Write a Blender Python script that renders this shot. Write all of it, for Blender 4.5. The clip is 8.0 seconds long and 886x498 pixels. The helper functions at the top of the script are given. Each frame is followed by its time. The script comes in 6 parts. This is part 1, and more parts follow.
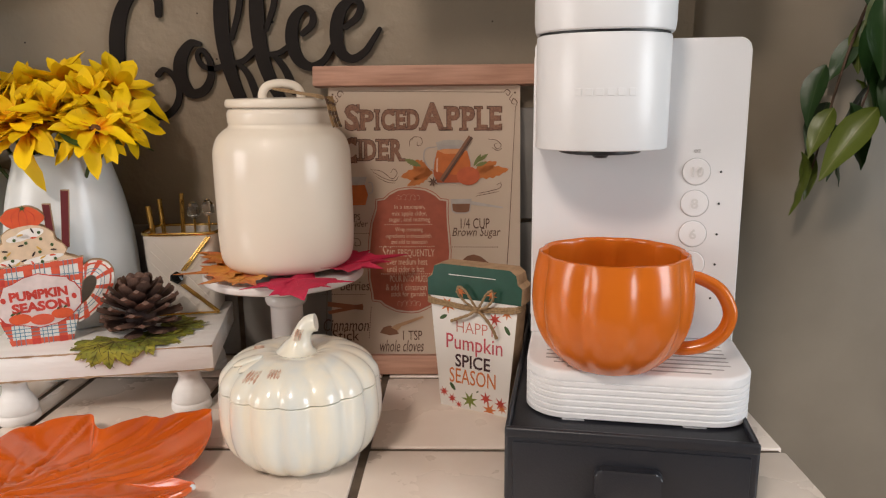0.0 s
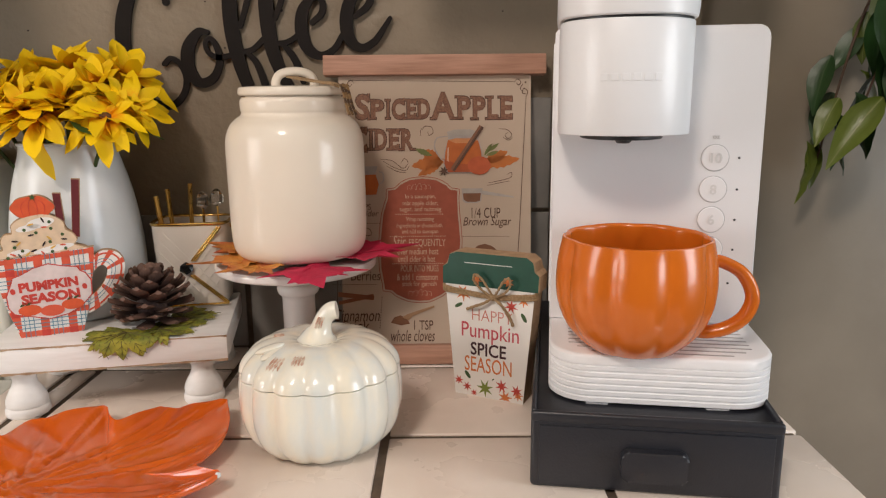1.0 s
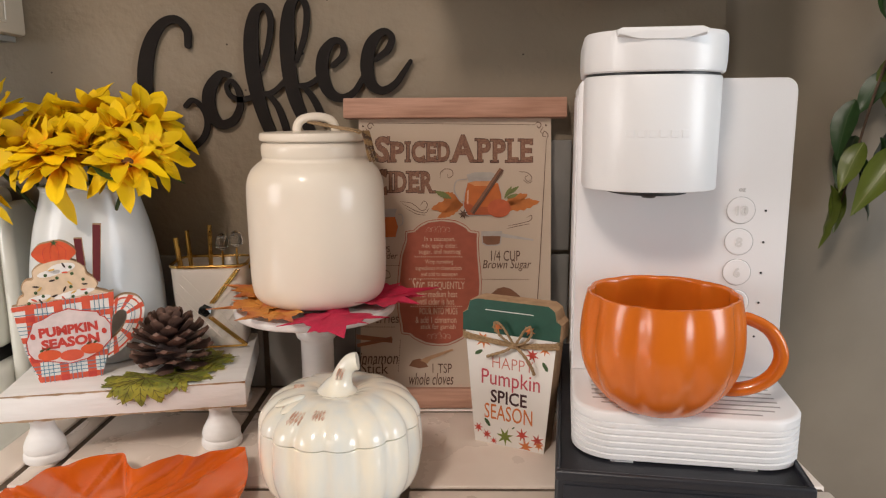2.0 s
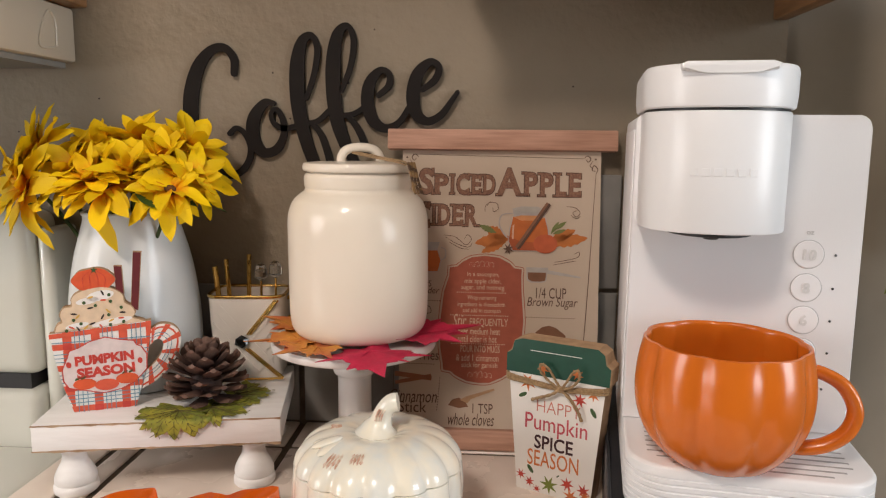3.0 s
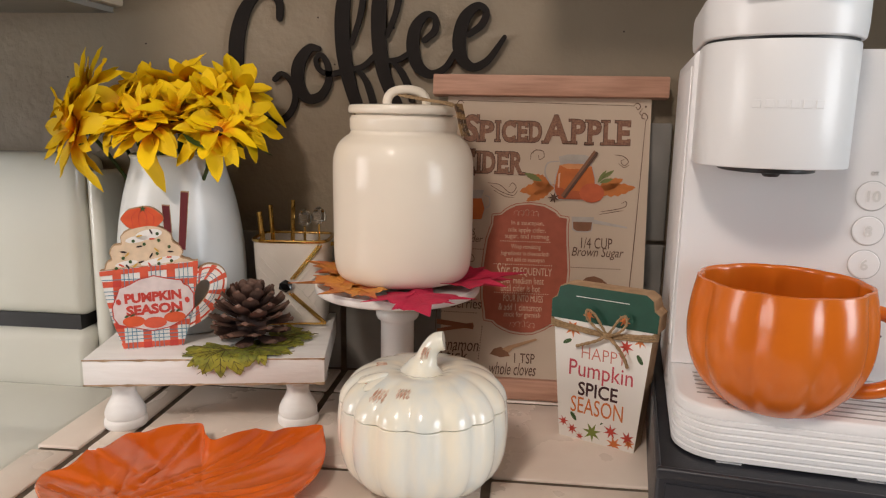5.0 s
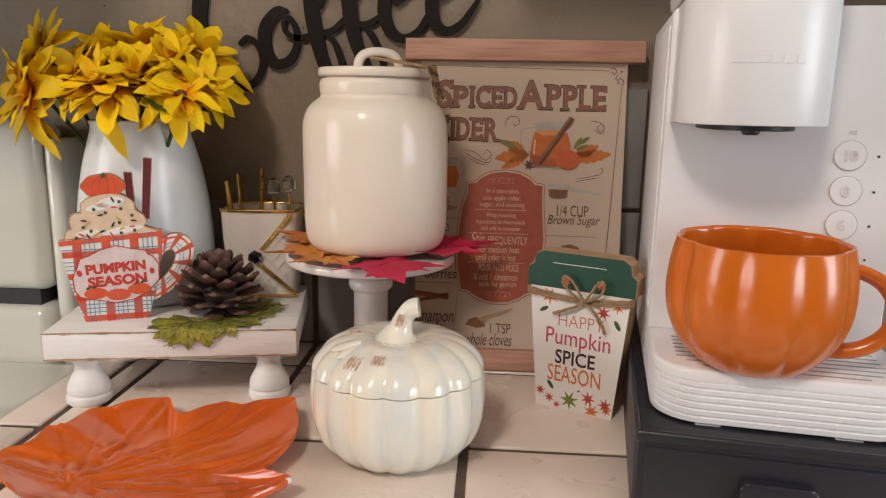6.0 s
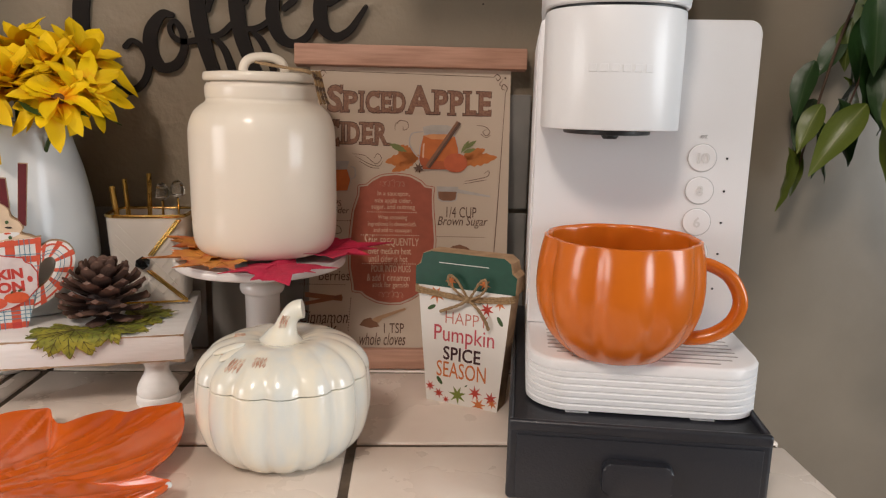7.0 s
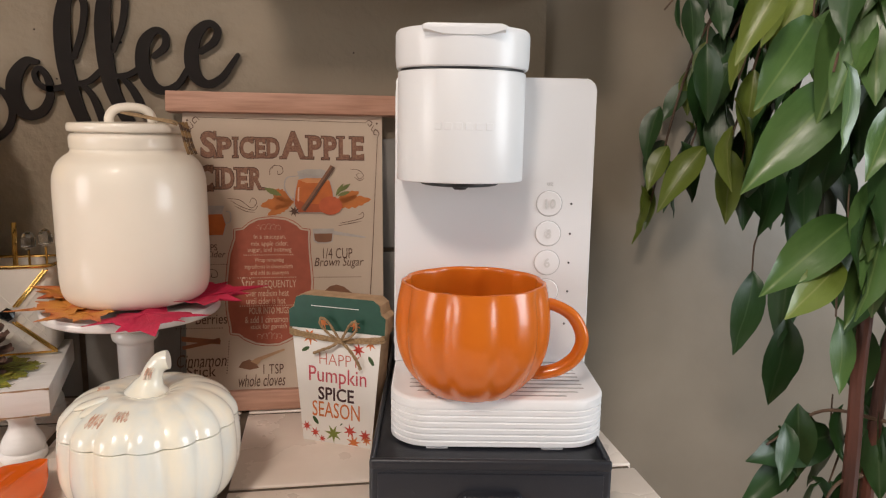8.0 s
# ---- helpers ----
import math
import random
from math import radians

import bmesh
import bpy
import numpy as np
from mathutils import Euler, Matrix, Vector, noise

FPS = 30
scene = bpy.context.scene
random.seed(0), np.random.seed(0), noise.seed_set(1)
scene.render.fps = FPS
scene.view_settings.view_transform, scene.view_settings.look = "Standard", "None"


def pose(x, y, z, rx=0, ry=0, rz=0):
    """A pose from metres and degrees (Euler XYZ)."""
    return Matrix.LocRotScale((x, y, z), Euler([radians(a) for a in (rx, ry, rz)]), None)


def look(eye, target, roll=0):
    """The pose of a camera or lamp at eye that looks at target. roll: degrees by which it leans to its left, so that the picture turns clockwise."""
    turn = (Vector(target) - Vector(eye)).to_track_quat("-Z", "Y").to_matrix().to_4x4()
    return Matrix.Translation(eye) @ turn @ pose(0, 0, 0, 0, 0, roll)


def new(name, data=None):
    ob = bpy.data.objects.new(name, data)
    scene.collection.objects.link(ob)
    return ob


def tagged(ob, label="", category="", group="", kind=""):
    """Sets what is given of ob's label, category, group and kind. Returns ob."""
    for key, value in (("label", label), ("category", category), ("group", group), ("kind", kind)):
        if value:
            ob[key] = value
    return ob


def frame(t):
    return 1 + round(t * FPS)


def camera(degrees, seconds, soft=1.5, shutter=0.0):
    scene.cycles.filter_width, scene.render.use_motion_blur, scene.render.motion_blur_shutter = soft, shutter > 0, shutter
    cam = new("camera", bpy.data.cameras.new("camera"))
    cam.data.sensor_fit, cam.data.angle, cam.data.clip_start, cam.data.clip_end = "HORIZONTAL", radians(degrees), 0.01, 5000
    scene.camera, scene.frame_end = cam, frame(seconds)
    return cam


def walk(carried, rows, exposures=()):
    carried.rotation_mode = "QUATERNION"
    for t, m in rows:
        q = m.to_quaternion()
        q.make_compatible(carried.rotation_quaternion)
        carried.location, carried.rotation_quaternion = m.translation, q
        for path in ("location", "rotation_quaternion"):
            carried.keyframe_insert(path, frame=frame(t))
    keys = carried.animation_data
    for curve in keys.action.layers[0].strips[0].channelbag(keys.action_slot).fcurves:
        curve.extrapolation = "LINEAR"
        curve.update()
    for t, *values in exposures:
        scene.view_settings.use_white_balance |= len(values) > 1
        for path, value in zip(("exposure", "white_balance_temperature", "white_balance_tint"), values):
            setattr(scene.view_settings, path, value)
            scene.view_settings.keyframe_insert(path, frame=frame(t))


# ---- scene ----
cam = camera(63.7, 8.0, soft=1.2)
PATH = [
    (0, (-0.01, -0.075, 0.284), (-0.069, 1.88, -0.131), -0.6),
    (0.5, (-0.023, -0.073, 0.273), (-0.046, 1.88, -0.155), -0.6),
    (1, (-0.043, -0.078, 0.275), (-0.044, 1.878, -0.144), -0.5),
    (1.5, (-0.053, -0.087, 0.284), (-0.055, 1.874, -0.108), -0.4),
    (1.7, (-0.052, -0.082, 0.294), (-0.057, 1.88, -0.093), -0.4),
    (2.8, (-0.056, -0.042, 0.305), (-0.174, 1.93, -0.003), 0.3),
    (3, (-0.064, -0.046, 0.304), (-0.184, 1.928, 0.007), 0.6),
    (3.5, (-0.071, -0.047, 0.3), (-0.239, 1.923, -0.003), 0.9),
    (4, (-0.078, -0.048, 0.29), (-0.293, 1.916, -0.026), 1.1),
    (5.5, (-0.075, -0.041, 0.268), (-0.261, 1.912, -0.123), 1.1),
    (6, (-0.079, -0.035, 0.259), (-0.204, 1.918, -0.15), 1.1),
    (6.5, (-0.076, -0.039, 0.254), (-0.119, 1.917, -0.158), 1.2),
    (7, (-0.048, -0.05, 0.261), (0.041, 1.909, -0.135), 1.3),
    (7.5, (-0.022, -0.059, 0.272), (0.178, 1.896, -0.101), 1.2),
    (8, (-0.01, -0.076, 0.286), (0.313, 1.869, -0.051), 1.0),
]
walk(cam, [(t, look(eye, target, roll)) for t, eye, target, roll in PATH], [(0, -0.26), (1, -0.24), (3, -0.20), (4, -0.22), (5.5, -0.34), (7, -0.32), (8, -0.16)])

# ---- world and light ----
world = bpy.data.worlds.new("World")
scene.world = world
world.use_nodes = True
wn = world.node_tree
sky = wn.nodes.new("ShaderNodeTexSky")
sky.sky_type = "NISHITA"
sky.sun_disc = False
sky.sun_elevation = radians(35)
sky.sun_rotation = radians(120)
wn.links.new(sky.outputs[0], wn.nodes["Background"].inputs[0])
wn.nodes["Background"].inputs[1].default_value = 0.1


def area_lamp(name, eye, target, sx, sy, watts, colour):
    data = bpy.data.lights.new(name, "AREA")
    data.shape, data.size, data.size_y, data.energy, data.color = "RECTANGLE", sx, sy, watts, colour
    ob = new(name, data)
    ob.matrix_world = look(eye, target)
    return ob


# ceiling lamp of the kitchen and the daylight of the two windows
area_lamp("ceiling_lamp_light", (-0.62, -1.02, 1.60), (-0.10, 0.50, 0.15), 0.32, 0.32, 25, (1.0, 0.865, 0.765))
area_lamp("window_left_light", (-2.38, -0.75, 0.55), (0.0, 0.4, 0.2), 1.0, 1.1, 31, (1.0, 0.95, 0.925))
area_lamp("window_right_light", (1.88, -0.55, 0.45), (0.1, 0.45, 0.15), 0.9, 1.1, 34, (0.88, 0.94, 1.0))


# ---- materials ----
def material(name, c1, c2=None, scale=20.0, rough=0.5, metal=0.0, bump=0.0, bump_scale=80.0, fine=0.0, fine_scale=400.0,
             coat=0.0, stretch=(1, 1, 1), mix=(0.35, 0.65), vary=0.0, sheen=0.0, rough_var=0.0, sss=0.0, transmission=0.0):
    """Node material: two colours over a noise, a bump at two scales, roughness that varies."""
    m = bpy.data.materials.new(name)
    m.use_nodes = True
    nt = m.node_tree
    p = nt.nodes["Principled BSDF"]
    p.inputs["Roughness"].default_value, p.inputs["Metallic"].default_value = rough, metal
    p.inputs["Coat Weight"].default_value, p.inputs["Coat Roughness"].default_value = coat, 0.08
    p.inputs["Subsurface Weight"].default_value = sss
    p.inputs["Subsurface Radius"].default_value = (0.01, 0.006, 0.004)
    p.inputs["Transmission Weight"].default_value = transmission
    tc = nt.nodes.new("ShaderNodeTexCoord")
    mp = nt.nodes.new("ShaderNodeMapping")
    mp.inputs["Scale"].default_value = stretch
    nt.links.new(tc.outputs["Object"], mp.inputs["Vector"])
    n1 = nt.nodes.new("ShaderNodeTexNoise")
    n1.inputs["Scale"].default_value, n1.inputs["Detail"].default_value = scale, 6
    nt.links.new(mp.outputs[0], n1.inputs["Vector"])
    ramp = nt.nodes.new("ShaderNodeValToRGB")
    c2 = c2 or tuple(v * 0.92 for v in c1)
    ramp.color_ramp.elements[0].position, ramp.color_ramp.elements[1].position = mix
    ramp.color_ramp.elements[0].color, ramp.color_ramp.elements[1].color = (*c1, 1), (*c2, 1)
    nt.links.new(n1.outputs["Fac"], ramp.inputs["Fac"])
    out = ramp.outputs["Color"]
    if vary:
        info = nt.nodes.new("ShaderNodeObjectInfo")
        hsv = nt.nodes.new("ShaderNodeHueSaturation")
        mr = nt.nodes.new("ShaderNodeMapRange")
        mr.inputs["To Min"].default_value, mr.inputs["To Max"].default_value = 1 - vary, 1 + vary
        nt.links.new(info.outputs["Random"], mr.inputs["Value"])
        nt.links.new(mr.outputs[0], hsv.inputs["Value"])
        nt.links.new(out, hsv.inputs["Color"])
        out = hsv.outputs["Color"]
    nt.links.new(out, p.inputs["Base Color"])
    if rough_var:
        mr2 = nt.nodes.new("ShaderNodeMapRange")
        mr2.inputs["To Min"].default_value, mr2.inputs["To Max"].default_value = max(0.02, rough - rough_var), rough + rough_var
        nt.links.new(n1.outputs["Fac"], mr2.inputs["Value"])
        nt.links.new(mr2.outputs[0], p.inputs["Roughness"])
    last = None
    for strength, sc in ((bump, bump_scale), (fine, fine_scale)):
        if strength:
            nb = nt.nodes.new("ShaderNodeTexNoise")
            nb.inputs["Scale"].default_value, nb.inputs["Detail"].default_value = sc, 3
            nt.links.new(mp.outputs[0], nb.inputs["Vector"])
            b = nt.nodes.new("ShaderNodeBump")
            b.inputs["Strength"].default_value, b.inputs["Distance"].default_value = strength, 0.002
            nt.links.new(nb.outputs["Fac"], b.inputs["Height"])
            if last:
                nt.links.new(last, b.inputs["Normal"])
            last = b.outputs[0]
    if last:
        nt.links.new(last, p.inputs["Normal"])
    return m


WALL = material("wall_paint", (0.278, 0.222, 0.158), (0.246, 0.196, 0.138), 9, 0.55, bump=1.0, bump_scale=60, fine=0.35, fine_scale=170, rough_var=0.08)
# lighter and darker blotches put the satin wall's patchy reflections into its colour
WALL_EAST = material("satin_wall_sheen_blotches", (0.345, 0.295, 0.232), (0.250, 0.212, 0.166), 4, 0.32, bump=0.25, bump_scale=30, rough_var=0.12)
TILE = material("beige_glazed_tile", (0.84, 0.735, 0.645), (0.77, 0.66, 0.57), 14, 0.28, bump=0.12, bump_scale=30, vary=0.05, rough_var=0.10)
GROUT = material("brown_grout", (0.085, 0.06, 0.042), (0.13, 0.095, 0.065), 60, 0.9, bump=0.4, bump_scale=300)
WTILE = material("greige_wall_tile", (0.27, 0.255, 0.235), (0.22, 0.21, 0.195), 20, 0.22, bump=0.10, bump_scale=40, rough_var=0.08)
CREAM = material("cream_glazed_ceramic", (0.80, 0.715, 0.60), (0.77, 0.68, 0.56), 8, 0.58, bump=0.09, bump_scale=26, coat=0.5, rough_var=0.06)
# cooler upright streaks put the lustre's iridescent sheen into the colour
IVORY = material("ivory_lustre_ceramic", (0.85, 0.785, 0.64), (0.71, 0.73, 0.69), 24, 0.20, bump=0.10, bump_scale=30, coat=0.45, stretch=(2.5, 2.5, 0.7), mix=(0.35, 0.68))
GLAZED_WHITE = material("glossy_white_paint", (0.80, 0.775, 0.745), (0.75, 0.72, 0.69), 14, 0.28, bump=0.1, bump_scale=40, coat=0.4)
WHITE_CER = material("white_glazed_ceramic", (0.70, 0.715, 0.71), (0.62, 0.645, 0.655), 10, 0.42, bump=0.07, bump_scale=25, coat=0.35)
WHITE_PAINT = material("white_painted_wood", (0.86, 0.84, 0.82), (0.80, 0.775, 0.75), 18, 0.5, bump=0.2, bump_scale=60, stretch=(1, 6, 6))
WORN = material("worn_bare_wood", (0.30, 0.18, 0.095), (0.48, 0.34, 0.22), 90, 0.8, bump=0.3, bump_scale=200)
PLASTIC = material("white_satin_plastic", (0.79, 0.78, 0.785), (0.77, 0.76, 0.765), 5, 0.38, fine=0.05, fine_scale=900)
GLOSSY = material("white_glossy_plastic", (0.79, 0.79, 0.80), (0.78, 0.78, 0.79), 5, 0.36, coat=0.12)
DARKPL = material("black_plastic", (0.02, 0.02, 0.022), (0.03, 0.03, 0.032), 30, 0.45)
SLATE = material("dark_slate_metal", (0.019, 0.020, 0.026), (0.014, 0.015, 0.020), 12, 0.38, fine=0.12, fine_scale=700, rough_var=0.06)
ORANGE = material("orange_glazed_stoneware", (0.65, 0.155, 0.012), (0.57, 0.125, 0.010), 10, 0.27, bump=0.05, bump_scale=40, coat=0.25)
ORANGE_DISH = material("bright_orange_glaze", (0.72, 0.130, 0.008), (0.62, 0.095, 0.006), 12, 0.17, bump=0.15, bump_scale=45, coat=0.5)
PALE_WOOD = material("pale_pinkish_wood", (0.50, 0.275, 0.19), (0.37, 0.19, 0.125), 30, 0.6, bump=0.15, bump_scale=120, stretch=(0.6, 8, 8))
PAPER = material("cream_paper", (0.53, 0.42, 0.325), (0.475, 0.375, 0.285), 6, 0.7, fine=0.05)
BLACK_METAL = material("black_matt_metal", (0.010, 0.007, 0.006), (0.014, 0.010, 0.008), 25, 0.6)
BLACK_METAL.node_tree.nodes["Principled BSDF"].inputs["Specular IOR Level"].default_value = 0.2
CARD = material("white_printed_board", (0.84, 0.81, 0.77), (0.81, 0.78, 0.74), 10, 0.5)
KRAFT = material("raw_fibreboard_edge", (0.47, 0.31, 0.18), (0.36, 0.23, 0.13), 120, 0.85, bump=0.3, bump_scale=300)
ENAMEL = material("white_stove_enamel", (0.74, 0.745, 0.68), (0.70, 0.705, 0.645), 6, 0.16, coat=0.4)
HOODM = material("almond_hood_enamel", (0.56, 0.485, 0.38), (0.51, 0.44, 0.345), 8, 0.35)
CABWOOD = material("orange_brown_cabinet_wood", (0.33, 0.17, 0.075), (0.22, 0.11, 0.045), 25, 0.45, bump=0.1, stretch=(8, 1, 8))
FLOORM = material("brown_floor", (0.22, 0.15, 0.10), (0.16, 0.11, 0.07), 6, 0.4)
CEILM = material("white_ceiling_paint", (0.75, 0.72, 0.66), (0.72, 0.69, 0.63), 8, 0.8, bump=0.3)


def ink(name, c, rough=0.6):
    return material(name, c, tuple(v * 0.86 for v in c), 120, rough)


def gradient_material(name, c_in, c_out, length, rough, bump_scale, rib=None):
    """Colour that runs from the base of a petal or leaf to its tip, with streaks."""
    m = bpy.data.materials.new(name)
    m.use_nodes = True
    nt = m.node_tree
    p = nt.nodes["Principled BSDF"]
    p.inputs["Roughness"].default_value = rough
    p.inputs["Specular IOR Level"].default_value = 0.25 if rough > 0.5 else 0.5
    tc = nt.nodes.new("ShaderNodeTexCoord")
    sep = nt.nodes.new("ShaderNodeSeparateXYZ")
    nt.links.new(tc.outputs["Object"], sep.inputs[0])
    mp = nt.nodes.new("ShaderNodeMapping")
    mp.inputs["Scale"].default_value = (60, 160, 60)
    nt.links.new(tc.outputs["Object"], mp.inputs[0])
    nz = nt.nodes.new("ShaderNodeTexNoise")
    nz.inputs["Scale"].default_value = bump_scale
    nt.links.new(mp.outputs[0], nz.inputs["Vector"])
    mr = nt.nodes.new("ShaderNodeMapRange")
    mr.inputs["From Max"].default_value = length
    nt.links.new(sep.outputs[0], mr.inputs["Value"])
    mul = nt.nodes.new("ShaderNodeMath")
    mul.operation = "MULTIPLY_ADD"
    mul.inputs[1].default_value = 0.5
    nt.links.new(nz.outputs["Fac"], mul.inputs[0])
    add = nt.nodes.new("ShaderNodeMath")
    add.operation = "ADD"
    add.inputs[1].default_value = -0.25
    nt.links.new(mr.outputs[0], add.inputs[0])
    nt.links.new(add.outputs[0], mul.inputs[2])
    ramp = nt.nodes.new("ShaderNodeValToRGB")
    ramp.color_ramp.elements[0].position, ramp.color_ramp.elements[1].position = 0.15, 0.6
    ramp.color_ramp.elements[0].color, ramp.color_ramp.elements[1].color = (*c_in, 1), (*c_out, 1)
    nt.links.new(mul.outputs[0], ramp.inputs["Fac"])
    info = nt.nodes.new("ShaderNodeObjectInfo")
    hsv = nt.nodes.new("ShaderNodeHueSaturation")
    mr2 = nt.nodes.new("ShaderNodeMapRange")
    mr2.inputs["To Min"].default_value, mr2.inputs["To Max"].default_value = 0.82, 1.12
    nt.links.new(info.outputs["Random"], mr2.inputs["Value"])
    nt.links.new(mr2.outputs[0], hsv.inputs["Value"])
    nt.links.new(ramp.outputs[0], hsv.inputs["Color"])
    out = hsv.outputs[0]
    if rib:
        near = nt.nodes.new("ShaderNodeMath")
        near.operation = "ABSOLUTE"
        nt.links.new(sep.outputs[1], near.inputs[0])
        line_width = nt.nodes.new("ShaderNodeMapRange")
        line_width.inputs["From Min"].default_value, line_width.inputs["From Max"].default_value = 0.0003, 0.0010
        line_width.inputs["To Min"].default_value, line_width.inputs["To Max"].default_value = 0.85, 0.0
        nt.links.new(near.outputs[0], line_width.inputs["Value"])
        mix = nt.nodes.new("ShaderNodeMix")
        mix.data_type = "RGBA"
        mix.inputs[7].default_value = (*rib, 1)
        nt.links.new(line_width.outputs[0], mix.inputs[0])
        nt.links.new(out, mix.inputs[6])
        out = mix.outputs[2]
    nt.links.new(out, p.inputs["Base Color"])
    b = nt.nodes.new("ShaderNodeBump")
    b.inputs["Strength"].default_value, b.inputs["Distance"].default_value = 0.25, 0.001
    nt.links.new(nz.outputs["Fac"], b.inputs["Height"])
    nt.links.new(b.outputs[0], p.inputs["Normal"])
    return m


# ---- building helpers ----
def finish(bm, name, mat, smooth=True, angle=35):
    me = bpy.data.meshes.new(name)
    bmesh.ops.recalc_face_normals(bm, faces=bm.faces)
    for f in bm.faces:
        f.smooth = smooth
    bm.to_mesh(me)
    bm.free()
    if smooth:
        me.set_sharp_from_angle(angle=radians(angle))
    for m in (mat if isinstance(mat, (list, tuple)) else [mat]):
        me.materials.append(m)
    return me


def part(name, bm, mat, parent=None, label="", smooth=True, angle=35, at=None):
    """One mesh object under a thing or a part."""
    ob = new(name, finish(bm, name, mat, smooth, angle))
    if parent is not None:
        ob.parent = parent
    if at is not None:
        ob.matrix_local = at
    return tagged(ob, label)


def thing(name, x, y, z, rz, label, category, group="", rx=0, ry=0):
    ob = new(name)
    ob.empty_display_size = 0.02
    ob.matrix_world = pose(x, y, z, rx, ry, rz)
    return tagged(ob, label, category, group)


def box(bm, x0, x1, y0, y1, z0, z1, bevel=0.0, seg=2, edges=None):
    r = bmesh.ops.create_cube(bm, size=1)
    for v in r["verts"]:
        v.co = Vector(((x0 + x1) / 2 + v.co.x * (x1 - x0), (y0 + y1) / 2 + v.co.y * (y1 - y0), (z0 + z1) / 2 + v.co.z * (z1 - z0)))
    if bevel:
        es = list({e for v in r["verts"] for e in v.link_edges})
        bmesh.ops.bevel(bm, geom=es, offset=bevel, segments=seg, profile=0.5, affect="EDGES")
    return bm


def rings(bm, loops, close_start=True, close_end=True, closed=True):
    """Skin a list of loops of points, all of one length."""
    vs = [[bm.verts.new(p) for p in loop] for loop in loops]
    n = len(vs[0])
    for a, b in zip(vs, vs[1:]):
        for i in range(n if closed else n - 1):
            j = (i + 1) % n
            bm.faces.new((a[i], a[j], b[j], b[i]))
    if close_start:
        bm.faces.new(vs[0][::-1])
    if close_end:
        bm.faces.new(vs[-1])
    return bm


def lathe(bm, profile, n=56, shape=None, close=True):
    """Turn (radius, height) about z; shape(angle, r, z) may scale the radius."""
    loops = []
    for r, z in profile:
        loop = []
        for i in range(n):
            a = 2 * math.pi * i / n
            k = shape(a, r, z) if shape else 1
            loop.append((r * k * math.cos(a), r * k * math.sin(a), z))
        loops.append(loop)
    return rings(bm, loops, close, close)


def smooth_path(pts, n=8):
    """Catmull-Rom through points of any length of tuple."""
    p = [tuple(2 * a - b for a, b in zip(pts[0], pts[1]))] + list(pts) + [tuple(2 * a - b for a, b in zip(pts[-1], pts[-2]))]
    out = []
    for i in range(1, len(p) - 2):
        for k in range(n):
            t = k / n
            out.append(tuple(0.5 * (2 * b + (c - a) * t + (2 * a - 5 * b + 4 * c - d) * t * t + (3 * b - a - 3 * c + d) * t ** 3)
                             for a, b, c, d in zip(p[i - 1], p[i], p[i + 1], p[i + 2])))
    out.append(tuple(pts[-1]))
    return out


def tube(bm, pts, radius, n=10, flat=1.0):
    """A round bar along points; radius a number or one for each point."""
    pts = [Vector(p) for p in pts]
    loops, side = [], None
    for i, p in enumerate(pts):
        d = (pts[min(i + 1, len(pts) - 1)] - pts[max(i - 1, 0)]).normalized()
        if side is None:
            side = d.orthogonal().normalized()
        side = (side - d * side.dot(d)).normalized()
        up = d.cross(side)
        r = radius[i] if isinstance(radius, (list, tuple)) else radius
        loops.append([p + r * (math.cos(a) * side + flat * math.sin(a) * up) for a in (2 * math.pi * k / n for k in range(n))])
    return rings(bm, loops)


def prism(bm, outline, y0, y1, bevel=0.0):
    """An outline of (x, z), extruded from y0 (front) to y1."""
    front = [bm.verts.new((x, y0, z)) for x, z in outline]
    back = [bm.verts.new((x, y1, z)) for x, z in outline]
    f = bm.faces.new(front)
    g = bm.faces.new(back[::-1])
    n = len(outline)
    side = [bm.faces.new((front[i], back[i], back[(i + 1) % n], front[(i + 1) % n])) for i in range(n)]
    if bevel:
        bmesh.ops.bevel(bm, geom=list(f.edges) + list(g.edges), offset=bevel, segments=2, profile=0.5, affect="EDGES")
    return f, side


def flat(bm, outline, y, thick=0.0004):
    """A thin printed shape of (x, z) lying on a surface at y, its face towards -y."""
    prism(bm, outline, y - thick, y)
    return bm


def ellipse(cx, cz, rx, rz, n=28, turn=0.0):
    c, s = math.cos(turn), math.sin(turn)
    return [(cx + c * rx * math.cos(a) - s * rz * math.sin(a), cz + s * rx * math.cos(a) + c * rz * math.sin(a)) for a in (2 * math.pi * i / n for i in range(n))]


def stroke(bm, pts, y0, y1, unit=1.0, n=6, lap=0.00007):
    """A brush stroke of (x, z, width), extruded."""
    p = smooth_path(pts, n)
    left, right = [], []
    for i, (x, z, w) in enumerate(p):
        a, b = p[max(i - 1, 0)], p[min(i + 1, len(p) - 1)]
        dx, dz = b[0] - a[0], b[1] - a[1]
        l = math.hypot(dx, dz) or 1
        nx, nz = -dz / l * w / 2, dx / l * w / 2
        left.append(((x + nx) * unit, (z + nz) * unit))
        right.append(((x - nx) * unit, (z - nz) * unit))
    loops = [[(l[0], y0, l[1]), (r[0], y0, r[1]), (r[0], y1, r[1]), (l[0], y1, l[1])] for l, r in zip(left, right)]
    rings(bm, loops)
    for (x, z, w), s in ((p[0], 1), (p[-1], 1)):
        prism(bm, ellipse(x * unit, z * unit, w / 2 * unit, w / 2 * unit, 14), y0 + lap, y1)
    return bm


